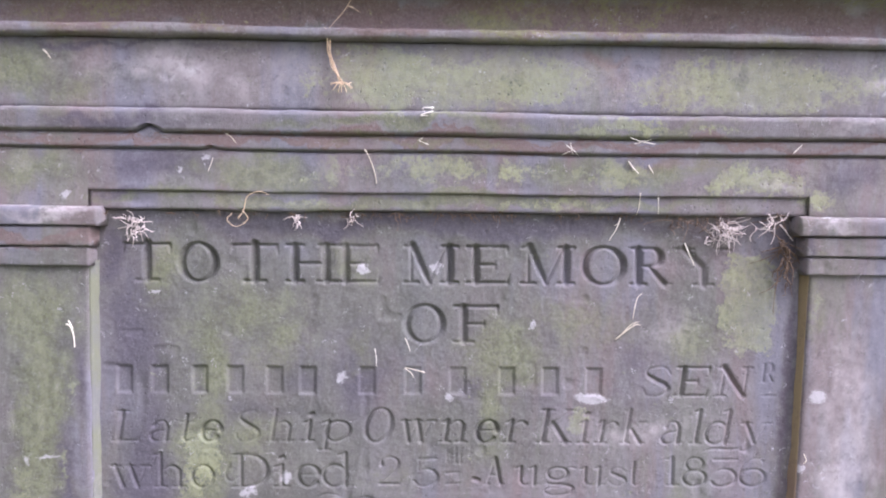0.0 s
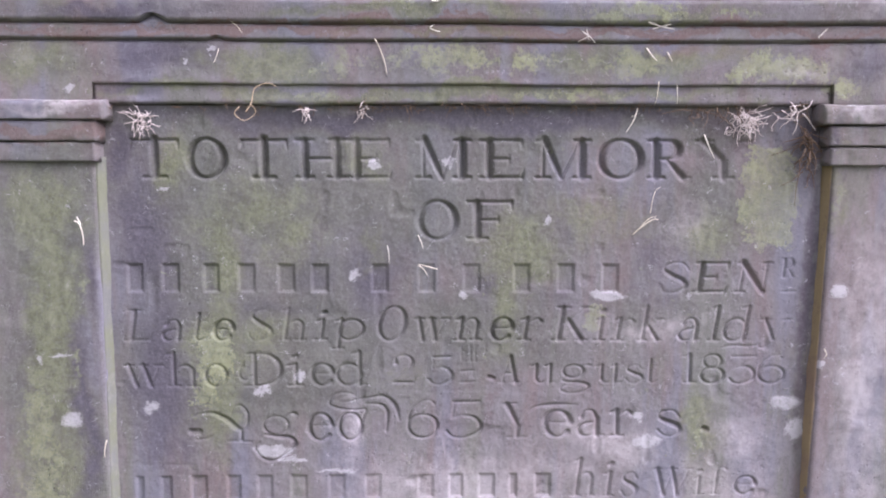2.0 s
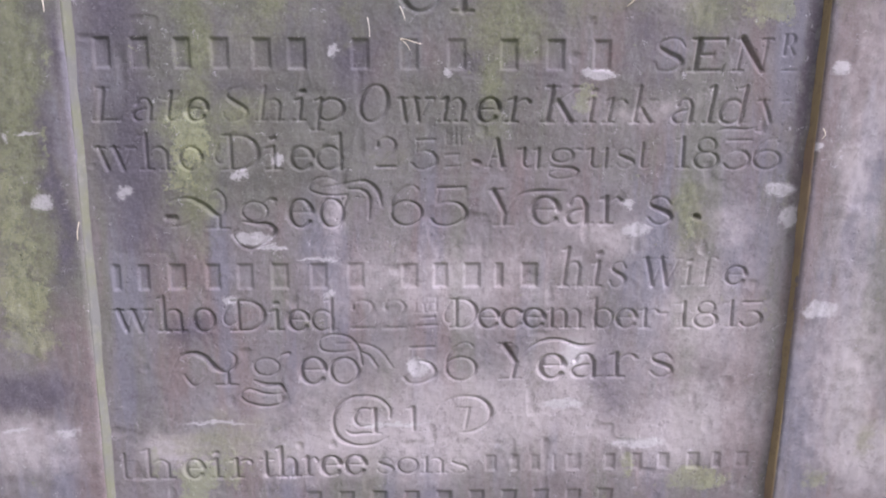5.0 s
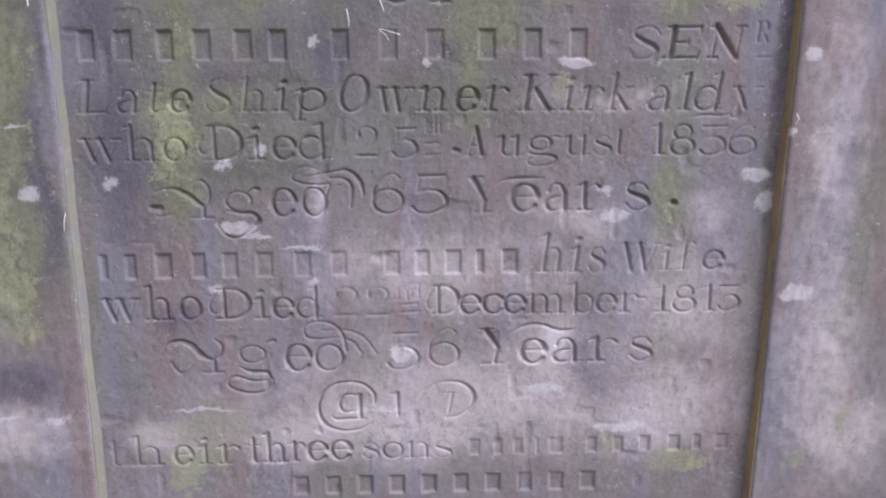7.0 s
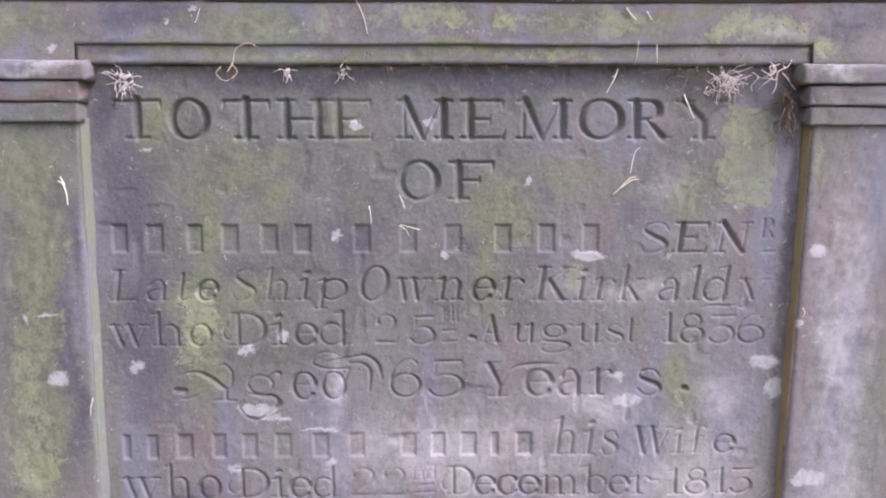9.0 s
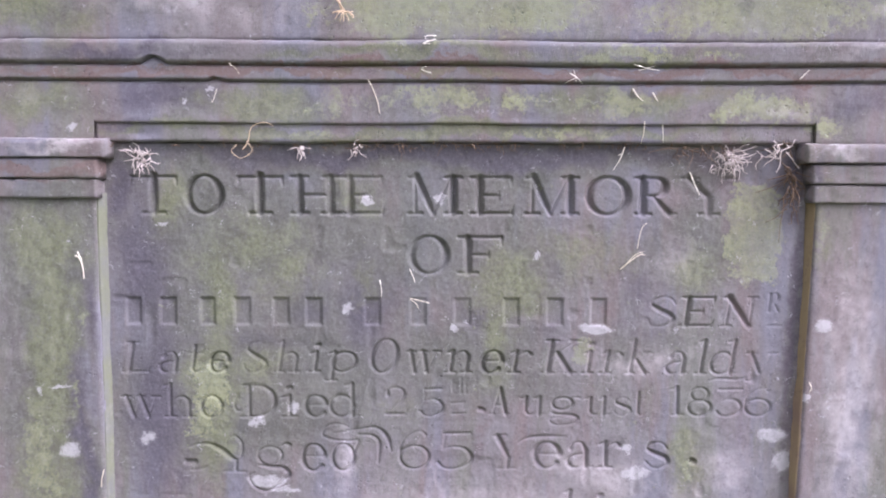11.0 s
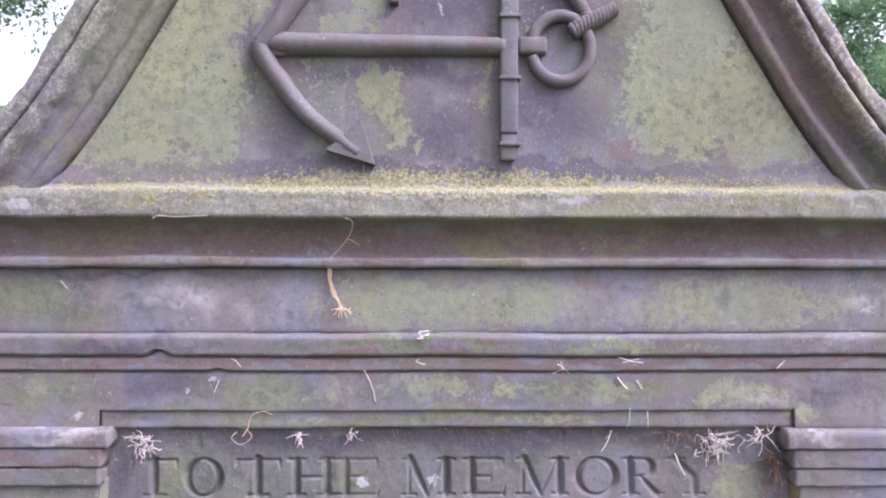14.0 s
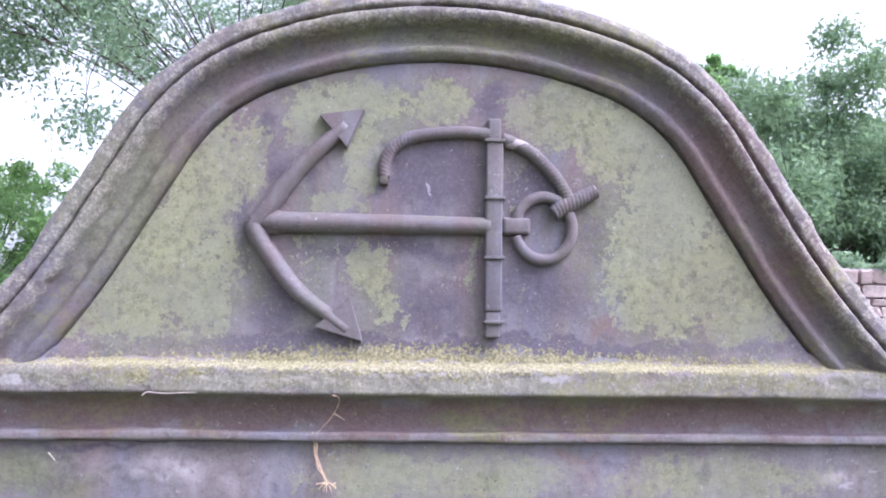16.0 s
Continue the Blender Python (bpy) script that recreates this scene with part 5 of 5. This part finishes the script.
spell("December", [(-0.004, 0.035), (0.038, 0.063), (0.067, 0.091), (0.094, 0.119), (0.123, 0.169), (0.176, 0.205), (0.21, 0.234), (0.239, 0.261)], 0.9450, 0.9430, 0.0370, 0, 1.05)
swash([(0.261, 0.962), (0.273, 0.962)], [0.003, 0.003], 6)
spell("1813", [(0.284, 0.303), (0.308, 0.336), (0.346, 0.361), (0.366, 0.393)], 0.9430, 0.9440, 0.0330, 0, 1.05)
swash([(-0.34, 0.897), (-0.332, 0.91), (-0.316, 0.915), (-0.301, 0.909), (-0.288, 0.895), (-0.275, 0.889)], [0.002, 0.003, 0.006, 0.009, 0.008, 0.003], 40)
swash([(-0.275, 0.889), (-0.265, 0.898), (-0.264, 0.91), (-0.272, 0.917)], [0.003, 0.005, 0.004, 0.002], 40)
swash([(-0.274, 0.889), (-0.274, 0.875)], [0.005, 0.006], 6)
swash([(-0.288, 0.873), (-0.263, 0.873)], [0.003, 0.003], 6)
swash([(-0.328, 0.887), (-0.323, 0.878), (-0.315, 0.872), (-0.301, 0.882)], [0.003, 0.004, 0.003, 0.001], 16)
spell("o", [(-0.241, -0.21)], 0.8850, 0.8850, 0.0340, 0, 0.78)
swash([(-0.212, 0.903), (-0.205, 0.912), (-0.197, 0.914)], [0.002, 0.004, 0.005], 8)
swash([(-0.242, 0.879), (-0.228, 0.873), (-0.21, 0.872), (-0.203, 0.863)], [0.002, 0.006, 0.006, 0.004], 20)
swash([(-0.206, 0.861), (-0.228, 0.861), (-0.249, 0.867), (-0.259, 0.858), (-0.25, 0.849), (-0.229, 0.844), (-0.211, 0.848), (-0.207, 0.857)], [0.002, 0.004, 0.004, 0.003, 0.004, 0.004, 0.003, 0.002], 50)
spell("e", [(-0.183, -0.153)], 0.8740, 0.8730, 0.0520, 0, 0.78)
spell("o", [(-0.146, -0.112)], 0.8730, 0.8730, 0.0520, 0, 0.78)
swash([(-0.107, 0.899), (-0.111, 0.92), (-0.123, 0.934), (-0.143, 0.938), (-0.158, 0.931), (-0.156, 0.918), (-0.137, 0.915), (-0.107, 0.919)], [0.005, 0.005, 0.004, 0.003, 0.003, 0.004, 0.003, 0.002], 50)
swash([(-0.138, 0.926), (-0.107, 0.926), (-0.085, 0.917), (-0.069, 0.895)], [0.002, 0.003, 0.005, 0.003], 24)
swash([(-0.114, 0.916), (-0.099, 0.911), (-0.088, 0.896)], [0.002, 0.005, 0.004], 16)
spell("56", [(-0.055, -0.016), (-0.002, 0.035)], 0.8720, 0.8780, 0.0490, 0, 0.78)
swash([(0.062, 0.924), (0.08, 0.924)], [0.003, 0.003], 6)
swash([(0.071, 0.922), (0.086, 0.899)], [0.009, 0.007], 8)
swash([(0.086, 0.899), (0.081, 0.88)], [0.005, 0.006], 8)
swash([(0.065, 0.878), (0.091, 0.879)], [0.003, 0.003], 6)
swash([(0.088, 0.901), (0.1, 0.917), (0.12, 0.928), (0.141, 0.929), (0.164, 0.921), (0.185, 0.923)], [0.002, 0.003, 0.005, 0.005, 0.006, 0.002], 30)
spell("ears", [(0.116, 0.146), (0.157, 0.193), (0.203, 0.236), (0.256, 0.283)], 0.8780, 0.8790, 0.0470, 0, 1.05)
swash([(-0.073, 0.827), (-0.074, 0.841), (-0.086, 0.853), (-0.105, 0.857), (-0.126, 0.853), (-0.141, 0.838), (-0.145, 0.819), (-0.137, 0.8), (-0.117, 0.791), (-0.095, 0.792), (-0.076, 0.802)], [0.003, 0.005, 0.005, 0.004, 0.004, 0.005, 0.006, 0.006, 0.004, 0.003, 0.002], 70)
swash([(-0.092, 0.838), (-0.109, 0.84), (-0.118, 0.828), (-0.113, 0.817), (-0.098, 0.818)], [0.002, 0.004, 0.006, 0.004, 0.002], 24)
swash([(-0.092, 0.839), (-0.092, 0.809)], [0.007, 0.006], 8)
swash([(-0.129, 0.812), (-0.122, 0.806), (-0.106, 0.807), (-0.084, 0.807)], [0.002, 0.004, 0.004, 0.002], 16)
swash([(-0.044, 0.84), (-0.043, 0.811)], [0.008, 0.005], 8)
swash([(-0.052, 0.84), (-0.043, 0.84)], [0.003, 0.003], 6)
swash([(-0.019, 0.825), (-0.007, 0.846), (0.014, 0.855), (0.039, 0.853), (0.054, 0.838), (0.05, 0.819), (0.032, 0.808), (0.014, 0.807)], [0.002, 0.003, 0.003, 0.005, 0.008, 0.006, 0.004, 0.002], 50)
swash([(0.014, 0.84), (0.031, 0.84)], [0.003, 0.003], 6)
swash([(0.027, 0.839), (0.022, 0.812)], [0.006, 0.004], 8)
spell("their", [(-0.42, -0.395), (-0.388, -0.348), (-0.334, -0.312), (-0.302, -0.287), (-0.277, -0.251)], 0.7480, 0.7470, 0.0390, 0, 1.05)
spell("three", [(-0.239, -0.22), (-0.218, -0.189), (-0.184, -0.167), (-0.161, -0.137), (-0.131, -0.106)], 0.7470, 0.7500, 0.0400, 0, 1.05)
spell("sons", [(-0.09, -0.07), (-0.064, -0.039), (-0.034, -0.001), (0.004, 0.025)], 0.7510, 0.7510, 0.0320, 0, 1.05)
name_bars([(0.042, 0.069), (0.076, 0.097), (0.101, 0.124), (0.134, 0.141), (0.146, 0.179)], 0.7520, 0.7520, 0.0240)
name_bars([(0.197, 0.222), (0.232, 0.257), (0.266, 0.293), (0.304, 0.333), (0.339, 0.359), (0.367, 0.398)], 0.7520, 0.7520, 0.0240)
name_bars([(-0.19 + 0.042 * i, -0.155 + 0.042 * i) for i in range(10)], 0.7, 0.7, 0.027)

# worn edges of the cuts, then the uneven dressed face
for _ in range(2):
    depth[1:-1, 1:-1] = 0.72 * depth[1:-1, 1:-1] + 0.07 * (depth[:-2, 1:-1] + depth[2:, 1:-1] + depth[1:-1, :-2] + depth[1:-1, 2:])
X, Z = np.meshgrid(gx, gz)
P = np.stack([X, X * 0, Z], -1)
wear = 1.0 + 0.5 * worn(P, 13, 101)
relief = 0.0010 * worn(P, 7, 102) + 0.0005 * worn(P, 30, 103) + 0.00025 * worn(P, 110, 104) + 0.00016 * worn(P, 260, 105)
P[..., 1] = depth * wear + relief + 0.0016 * np.clip(worn(P, 48, 106) - 0.66, 0, 1) * 3
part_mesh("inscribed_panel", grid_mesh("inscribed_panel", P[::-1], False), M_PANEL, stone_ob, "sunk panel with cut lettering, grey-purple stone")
# ---------------------------------------------------------------- dry grass and rootlets caught on the stone
rng = np.random.default_rng(5)


def strand(name, label, category, pts, r, material, extra=(), group=""):
    """A dry stalk or rootlet; extra: side shoots."""
    r *= 0.78
    bm = bmesh.new()
    tube_bm(bm, spline(pts, 24), np.linspace(r, r * 0.55, len(spline(pts, 24))), 6)
    for e in extra:
        c = spline(e, 14)
        tube_bm(bm, c, np.linspace(r * 0.8, r * 0.4, len(c)), 5)
    me = bpy.data.meshes.new(name)
    bm.to_mesh(me), bm.free()
    me.polygons.foreach_set("use_smooth", [True] * len(me.polygons))
    me.materials.append(material)
    return tagged(new(name, me), label, category, group)


def tangle(name, label, x, y, z, sx, sz, count, r, material, droop=0.0, lengths=(0.02, 0.05)):
    """A loose ball of rootlets hanging in a corner."""
    bm = bmesh.new()
    for _ in range(count):
        p = np.array([x, y, z]) + rng.normal(size=3) * (sx * 0.35, 0.004, sz * 0.35)
        v = rng.normal(size=3) * (1, 0.25, 1)
        v[2] -= droop
        v /= np.linalg.norm(v)
        n = rng.uniform(*lengths)
        w = rng.normal(size=3) * (0.35, 0.12, 0.35)
        pts = [p + v * n * t + w * n * t * t * 0.9 + rng.normal(size=3) * 0.0015 for t in (0, 0.35, 0.7, 1.0)]
        pts = [np.array((q[0], min(q[1], -0.001), q[2])) for q in pts]
        c = spline(pts, 12)
        tube_bm(bm, c, np.linspace(r, r * 0.5, len(c)), 5)
    me = bpy.data.meshes.new(name)
    bm.to_mesh(me), bm.free()
    me.polygons.foreach_set("use_smooth", [True] * len(me.polygons))
    me.materials.append(material)
    return tagged(new(name, me), label, "rootlets", kind="stuff")


# the amber bunch hanging from the cornice
F = -0.024
bm = bmesh.new()
line = spline([(-0.147, F - 0.010, 1.692), (-0.1465, F - 0.006, 1.680), (-0.1445, F - 0.004, 1.664), (-0.1405, F - 0.004, 1.650), (-0.1365, F - 0.004, 1.641), (-0.131, F - 0.004, 1.630)], 30)
for i in range(7):
    a0, turns, rad = i * 0.9, rng.uniform(0.6, 1.6), rng.uniform(0.0010, 0.0030)
    a = a0 + np.linspace(0, 2 * math.pi * turns, len(line))
    tube_bm(bm, line + np.stack([rad * np.cos(a), 0.5 * rad * np.sin(a), rad * 0.6 * np.sin(a * 0.7)], 1), 0.00045, 5)
for i in range(14):
    a = rng.uniform(-0.8, 4.0)
    c = spline([(-0.131, F - 0.004, 1.632), (-0.131 + 0.007 * math.cos(a), F - 0.006, 1.632 - 0.005 * abs(math.sin(a))), (-0.131 + 0.013 * math.cos(a), F - 0.004, 1.628 - 0.008 * math.sin(a))], 8)
    tube_bm(bm, c, 0.0005, 5)
me = bpy.data.meshes.new("straw_bunch")
bm.to_mesh(me), bm.free()
me.materials.append(M_AMBER)
bunch = tagged(new("straw_bunch", me), "amber bunch of dried grass hanging from the cornice", "dry grass")
strand("rootlet", "thin brown rootlet trailing down below the cornice", "rootlets", [(-0.124, -0.056, 1.741), (-0.116, -0.050, 1.736), (-0.123, -0.040, 1.717), (-0.144, -0.038, 1.692)], 0.0007, M_AMBER,
       [[(-0.123, -0.040, 1.717), (-0.113, -0.042, 1.712), (-0.109, -0.040, 1.709)]])

strand("rootlet", "thin pale rootlet lying along the lower edge of the cornice", "rootlets", [(-0.352, -0.0585, 1.7385), (-0.345, -0.059, 1.743), (-0.325, -0.0590, 1.7415), (-0.305, -0.0592, 1.7425), (-0.288, -0.0585, 1.7430)], 0.0009, M_PALEROOT)
STALK = "bleached dry grass stalk stuck to the stone"
A1 = -0.0172
stalks = [
    ([(-0.108, A1, 1.560), (-0.100, A1 - 0.002, 1.548), (-0.093, A1, 1.530), (-0.090, A1, 1.515)], 0.0010, ()),
    ([(-0.024, -0.030, 1.600), (-0.038, -0.031, 1.595), (-0.030, -0.0305, 1.5945)], 0.0009, ([(-0.023, -0.029, 1.604), (-0.036, -0.031, 1.603), (-0.032, -0.0305, 1.597)],)),
    ([(-0.029, -0.022, 1.562), (-0.04, -0.023, 1.566), (-0.035, -0.023, 1.57)], 0.0006, ()),
    ([(0.135, -0.023, 1.563), (0.145, -0.024, 1.556), (0.15, -0.023, 1.55)], 0.0006, ([(0.13, -0.023, 1.551), (0.142, -0.024, 1.557)], [(0.14, -0.023, 1.566), (0.143, -0.023, 1.552)])),
    ([(0.21, -0.029, 1.572), (0.225, -0.031, 1.567), (0.24, -0.029, 1.565)], 0.0008, ([(0.215, -0.029, 1.565), (0.235, -0.0305, 1.570)],)),
    ([(0.212, A1, 1.545), (0.218, A1, 1.537), (0.224, A1 - 0.001, 1.531)], 0.0013, ([(0.236, A1, 1.541), (0.242, A1, 1.531)],)),
    ([(0.41, -0.023, 1.557), (0.42, -0.024, 1.567)], 0.0008, ()),
    ([(-0.265, -0.029, 1.571), (-0.258, -0.029, 1.566), (-0.253, -0.029, 1.559)], 0.0006, ()),
    ([(-0.283, A1, 1.543), (-0.286, A1, 1.534), (-0.289, A1, 1.527)], 0.0006, ()),
    ([(0.227, -0.018, 1.507), (0.226, -0.016, 1.49), (0.224, -0.013, 1.481)], 0.0007, ()),
    ([(0.249, -0.017, 1.503), (0.250, -0.016, 1.49), (0.251, -0.013, 1.482)], 0.0006, ()),
    ([(0.207, -0.004, 1.477), (0.202, -0.006, 1.464), (0.194, -0.003, 1.449)], 0.0010, ([(0.205, -0.004, 1.470), (0.199, -0.005, 1.467)],)),
    ([(0.288, -0.003, 1.447), (0.293, -0.006, 1.433), (0.301, -0.003, 1.419)], 0.0011, ()),
    ([(-0.055, -0.002, 1.327), (-0.051, -0.004, 1.318), (-0.049, -0.002, 1.311)], 0.0008, ()),
    ([(-0.092, -0.002, 1.314), (-0.09, -0.004, 1.303), (-0.09, -0.002, 1.293)], 0.0007, ()),
    ([(-0.031, -0.002, 1.285), (-0.054, -0.005, 1.291), (-0.047, -0.003, 1.284), (-0.044, -0.002, 1.278)], 0.0008, ()),
    ([(0.205, -0.002, 1.327), (0.216, -0.005, 1.337), (0.228, -0.004, 1.345), (0.236, -0.002, 1.345)], 0.0010, ([(0.21, -0.003, 1.331), (0.222, -0.005, 1.345), (0.233, -0.003, 1.349)],)),
    ([(0.226, -0.002, 1.353), (0.227, -0.005, 1.366), (0.231, -0.003, 1.379), (0.237, -0.002, 1.384)], 0.0007, ()),
    ([(-0.455, -0.020, 1.345), (-0.449, -0.022, 1.342), (-0.446, -0.021, 1.330), (-0.446, -0.0195, 1.317)], 0.0013, ([(-0.45, -0.025, 1.35), (-0.444, -0.027, 1.341)],)),
    ([(-0.428, -0.023, 1.083), (-0.43, -0.025, 1.072), (-0.431, -0.024, 1.062)], 0.0008, ()),
    ([(0.435, -0.024, 1.19), (0.437, -0.026, 1.183), (0.435, -0.024, 1.178)], 0.0008, ()),
    ([(-0.475, F, 1.665), (-0.470, F - 0.001, 1.660), (-0.466, F, 1.655)], 0.0008, ()),
]
for i, (pts, r, extra) in enumerate(stalks):
    strand("grass_stalk", STALK, "dry grass", pts, r, M_STRAW, extra, "dry stalks on the stone")

tangle("rootlet_tangle", "pale tangle of rootlets under the lintel corner", -0.377, -0.008, 1.464, 0.016, 0.018, 34, 0.0007, M_PALEROOT, 0.3, (0.007, 0.018))
tangle("rootlet_tangle", "thick pale nest of rootlets hanging below the lintel", 0.337, -0.010, 1.462, 0.026, 0.018, 52, 0.0006, M_PALEROOT, 0.3, (0.010, 0.023))
tangle("rootlet_tangle", "small pale rootlet clump beside the capital", 0.386, -0.014, 1.471, 0.016, 0.010, 16, 0.0008, M_PALEROOT, 0.5, (0.008, 0.022))
tangle("rootlet_tangle", "brown roots creeping down the recess edge", 0.409, -0.012, 1.435, 0.010, 0.045, 48, 0.0007, M_ROOT, 1.2, (0.010, 0.028))
tangle("rootlet_tangle", "dark rootlets hanging from the lintel", 0.29, -0.010, 1.474, 0.05, 0.008, 16, 0.0006, M_ROOT, 0.6, (0.012, 0.03))
tangle("rootlet_tangle", "few pink-brown rootlets caught under the lintel", -0.185, -0.012, 1.474, 0.010, 0.006, 7, 0.0008, M_PALEROOT, 0.7, (0.006, 0.015))
tangle("rootlet_tangle", "few pink-brown rootlets caught under the lintel", -0.122, -0.012, 1.474, 0.012, 0.006, 7, 0.0007, M_PALEROOT, 0.5, (0.006, 0.014))
tangle("rootlet_tangle", "dark rootlets hanging from the lintel", -0.02, -0.009, 1.4790, 0.55, 0.003, 90, 0.0005, M_ROOT, 1.4, (0.003, 0.010))
strand("grass_stalk", "curled yellow stalk looping over the lintel strip", "dry grass", [(-0.255, -0.013, 1.472), (-0.248, -0.014, 1.482), (-0.243, -0.017, 1.498), (-0.228, -0.019, 1.504), (-0.217, -0.018, 1.500)], 0.0009, M_AMBER,
       [[(-0.262, -0.013, 1.478), (-0.268, -0.013, 1.47), (-0.258, -0.012, 1.462), (-0.246, -0.012, 1.467)], [(-0.25, -0.013, 1.482), (-0.243, -0.014, 1.472), (-0.25, -0.012, 1.465)]])

# ---------------------------------------------------------------- trees
def leaf_cloud(name, centres, radii, per, size, material, parent, seed, flat=0.8, shoot=0.35):
    """A crown of many folded leaves, thick towards the outside of each clump."""
    r = np.random.default_rng(seed)
    C = np.array(centres, float)
    n = per * len(C)
    d = r.normal(size=(n, 3))
    d /= np.linalg.norm(d, axis=1, keepdims=True)
    rad = np.repeat(np.array(radii), per)[:, None]
    o = np.repeat(C, per, axis=0) + d * rad * (r.random((n, 1)) ** 0.45) * (1 + shoot * r.normal(size=(n, 1)) * 0.5) * (1, 1, flat)
    a = r.normal(size=(n, 3)); a /= np.linalg.norm(a, axis=1, keepdims=True)
    b = np.cross(a, r.normal(size=(n, 3))); b /= np.linalg.norm(b, axis=1, keepdims=True) + 1e-9
    nn = np.cross(a, b)
    s = size * (0.6 + 0.8 * r.random((n, 1)))
    V = np.stack([o - a * s, o + b * s * 0.45 + nn * s * 0.15, o + a * s, o - b * s * 0.45 + nn * s * 0.15], 1).reshape(-1, 3)
    idx = np.arange(n)[:, None] * 4
    F = np.concatenate([idx + (0, 1, 2), idx + (0, 2, 3)], 1).reshape(-1, 3)
    me = mesh_from(name, V, F, False)
    me.materials.append(material)
    ob = new(name, me)
    ob.parent = parent
    return ob


def tree(label, x, y, height, spread, clumps, per, leaf, material, seed, low=0.3, open_crown=0.0, lean=(0, 0), limbs=1.0):
    r = np.random.default_rng(seed)
    base = thing("tree", label, "tree", (x, y, 0))
    bm = bmesh.new()
    top = np.array([lean[0], lean[1], height * 0.8])
    trunk = spline([(0, 0, -0.1), tuple(top * 0.35 + (0.1, 0, 0)), tuple(top * 0.7), tuple(top)], 24)
    tube_bm(bm, trunk, np.linspace(height * 0.028, height * 0.0015, len(trunk)), 10)
    cs, rs = [], []
    for i in range(clumps):
        h = r.uniform(low, 1.0)
        a = r.uniform(0, 2 * math.pi)
        w = spread * math.sqrt(max(0.05, 1 - ((h - 0.55) / 0.62) ** 2)) * r.uniform(0.35 + open_crown * 0.3, 1.0)
        c = np.array([math.cos(a) * w, math.sin(a) * w, h * height]) + np.array([*lean, 0]) * h
        s = trunk[min(int(h * 0.75 * len(trunk)), len(trunk) - 1)]
        mid = (s + c) / 2 + (0, 0, 0.06 * height * r.uniform(-0.3, 1))
        limb = spline([tuple(s), tuple(mid), tuple(c)], 10)
        tube_bm(bm, limb, np.linspace(height * 0.006, height * 0.001, len(limb)) * limbs, 6)
        for _ in range(3):
            e = c + r.normal(size=3) * spread * 0.16
            tw = spline([tuple(mid * 0.4 + c * 0.6), tuple((c + e) / 2 + (0, 0, 0.05)), tuple(e)], 6)
            tube_bm(bm, tw, np.linspace(height * 0.0012, height * 0.0005, len(tw)), 5)
            cs.append(e), rs.append(spread * r.uniform(0.10, 0.2))
        cs.append(c), rs.append(spread * r.uniform(0.16, 0.27))
    part("trunk", bm, M_BARK, base)
    leaf_cloud("crown", cs, rs, per, leaf, material, base, seed + 1)
    return base


tree("broad dark-green leafy tree beyond the churchyard wall", 11.9, 20.0, 8.4, 5.0, 100, 480, 0.085, M_LEAF_DARK, 11, 0.12)
tree("broad dark-green leafy tree beyond the churchyard wall", 19.5, 24.0, 9.0, 5.0, 60, 300, 0.13, M_LEAF_DARK, 12, 0.12)
tree("airy tall tree with open branches against pale sky", -1.6, 11.5, 9.0, 4.4, 46, 380, 0.048, M_LEAF_MID, 23, 0.68, 0.5, (-2.2, 0), 0.38)
tree("light-green young tree behind the headstone", -8.9, 14.5, 4.8, 2.1, 40, 240, 0.055, M_LEAF_LIGHT, 14, 0.25)
tree("slender distant conifer tip above the wall", 14.9, 38.0, 16.2, 2.1, 50, 300, 0.14, M_LEAF_LIGHT, 15, 0.5)

# ---------------------------------------------------------------- churchyard wall with ivy on its top
wall = thing("churchyard_wall", "low pink-grey rubble wall with ivy on its coping", "wall", (0, 0, 0), "structure")
WX0, WX1, WY, WH = 3.6, 14.0, 9.0, 2.72
part("mortar_core", block(WX0, WX1, WY + 0.03, WY + 0.45, -0.1, WH - 0.05, 0.02), M_MORTAR, wall)
r = np.random.default_rng(3)
shapes = []
for i in range(6):
    bm = block(-0.5, 0.5, -0.5, 0.5, -0.5, 0.5, 0.0)
    bmesh.ops.bevel(bm, geom=bm.edges[:], offset=0.1, segments=1, affect="EDGES")
    for v in bm.verts:
        v.co += Vector(r.normal(size=3) * 0.03)
    me = bpy.data.meshes.new("rubble")
    bm.to_mesh(me), bm.free()
    me.materials.append(M_RUBBLE)
    shapes.append(me)
z = 0.95
while z < WH - 0.08:
    h = r.uniform(0.1, 0.2)
    x = WX0
    while x < WX0 + 4.2:
        w = r.uniform(0.18, 0.45)
        ob = new("rubble_stone", shapes[int(r.integers(6))])
        ob.parent = wall
        ob.location = (x + w / 2, WY + r.uniform(0.0, 0.03), z + h / 2)
        ob.scale = (w - 0.02, 0.16, h - 0.018)
        ob.rotation_euler = (0, r.uniform(-0.03, 0.03), 0)
        x += w
    z += h
ivy = thing("ivy", "mound of ivy spilling over the rubble wall coping", "ivy", (0, 0, 0))
cs = [(x, WY + r.uniform(-0.1, 0.35), WH + r.uniform(-0.12, 0.14)) for x in np.linspace(WX0, WX1, 60)]
leaf_cloud("ivy_leaves", cs, [0.2] * len(cs), 130, 0.045, M_LEAF_MID, ivy, 77, 0.8)
for x in np.arange(WX0, WX1, 0.9):
    bm = bmesh.new()
    tube_bm(bm, spline([(x, WY - 0.02, WH - 0.5), (x + 0.1, WY - 0.04, WH - 0.1), (x + 0.3, WY + 0.15, WH + 0.02)], 8), 0.012, 6)
    part("stem", bm, M_BARK, ivy)
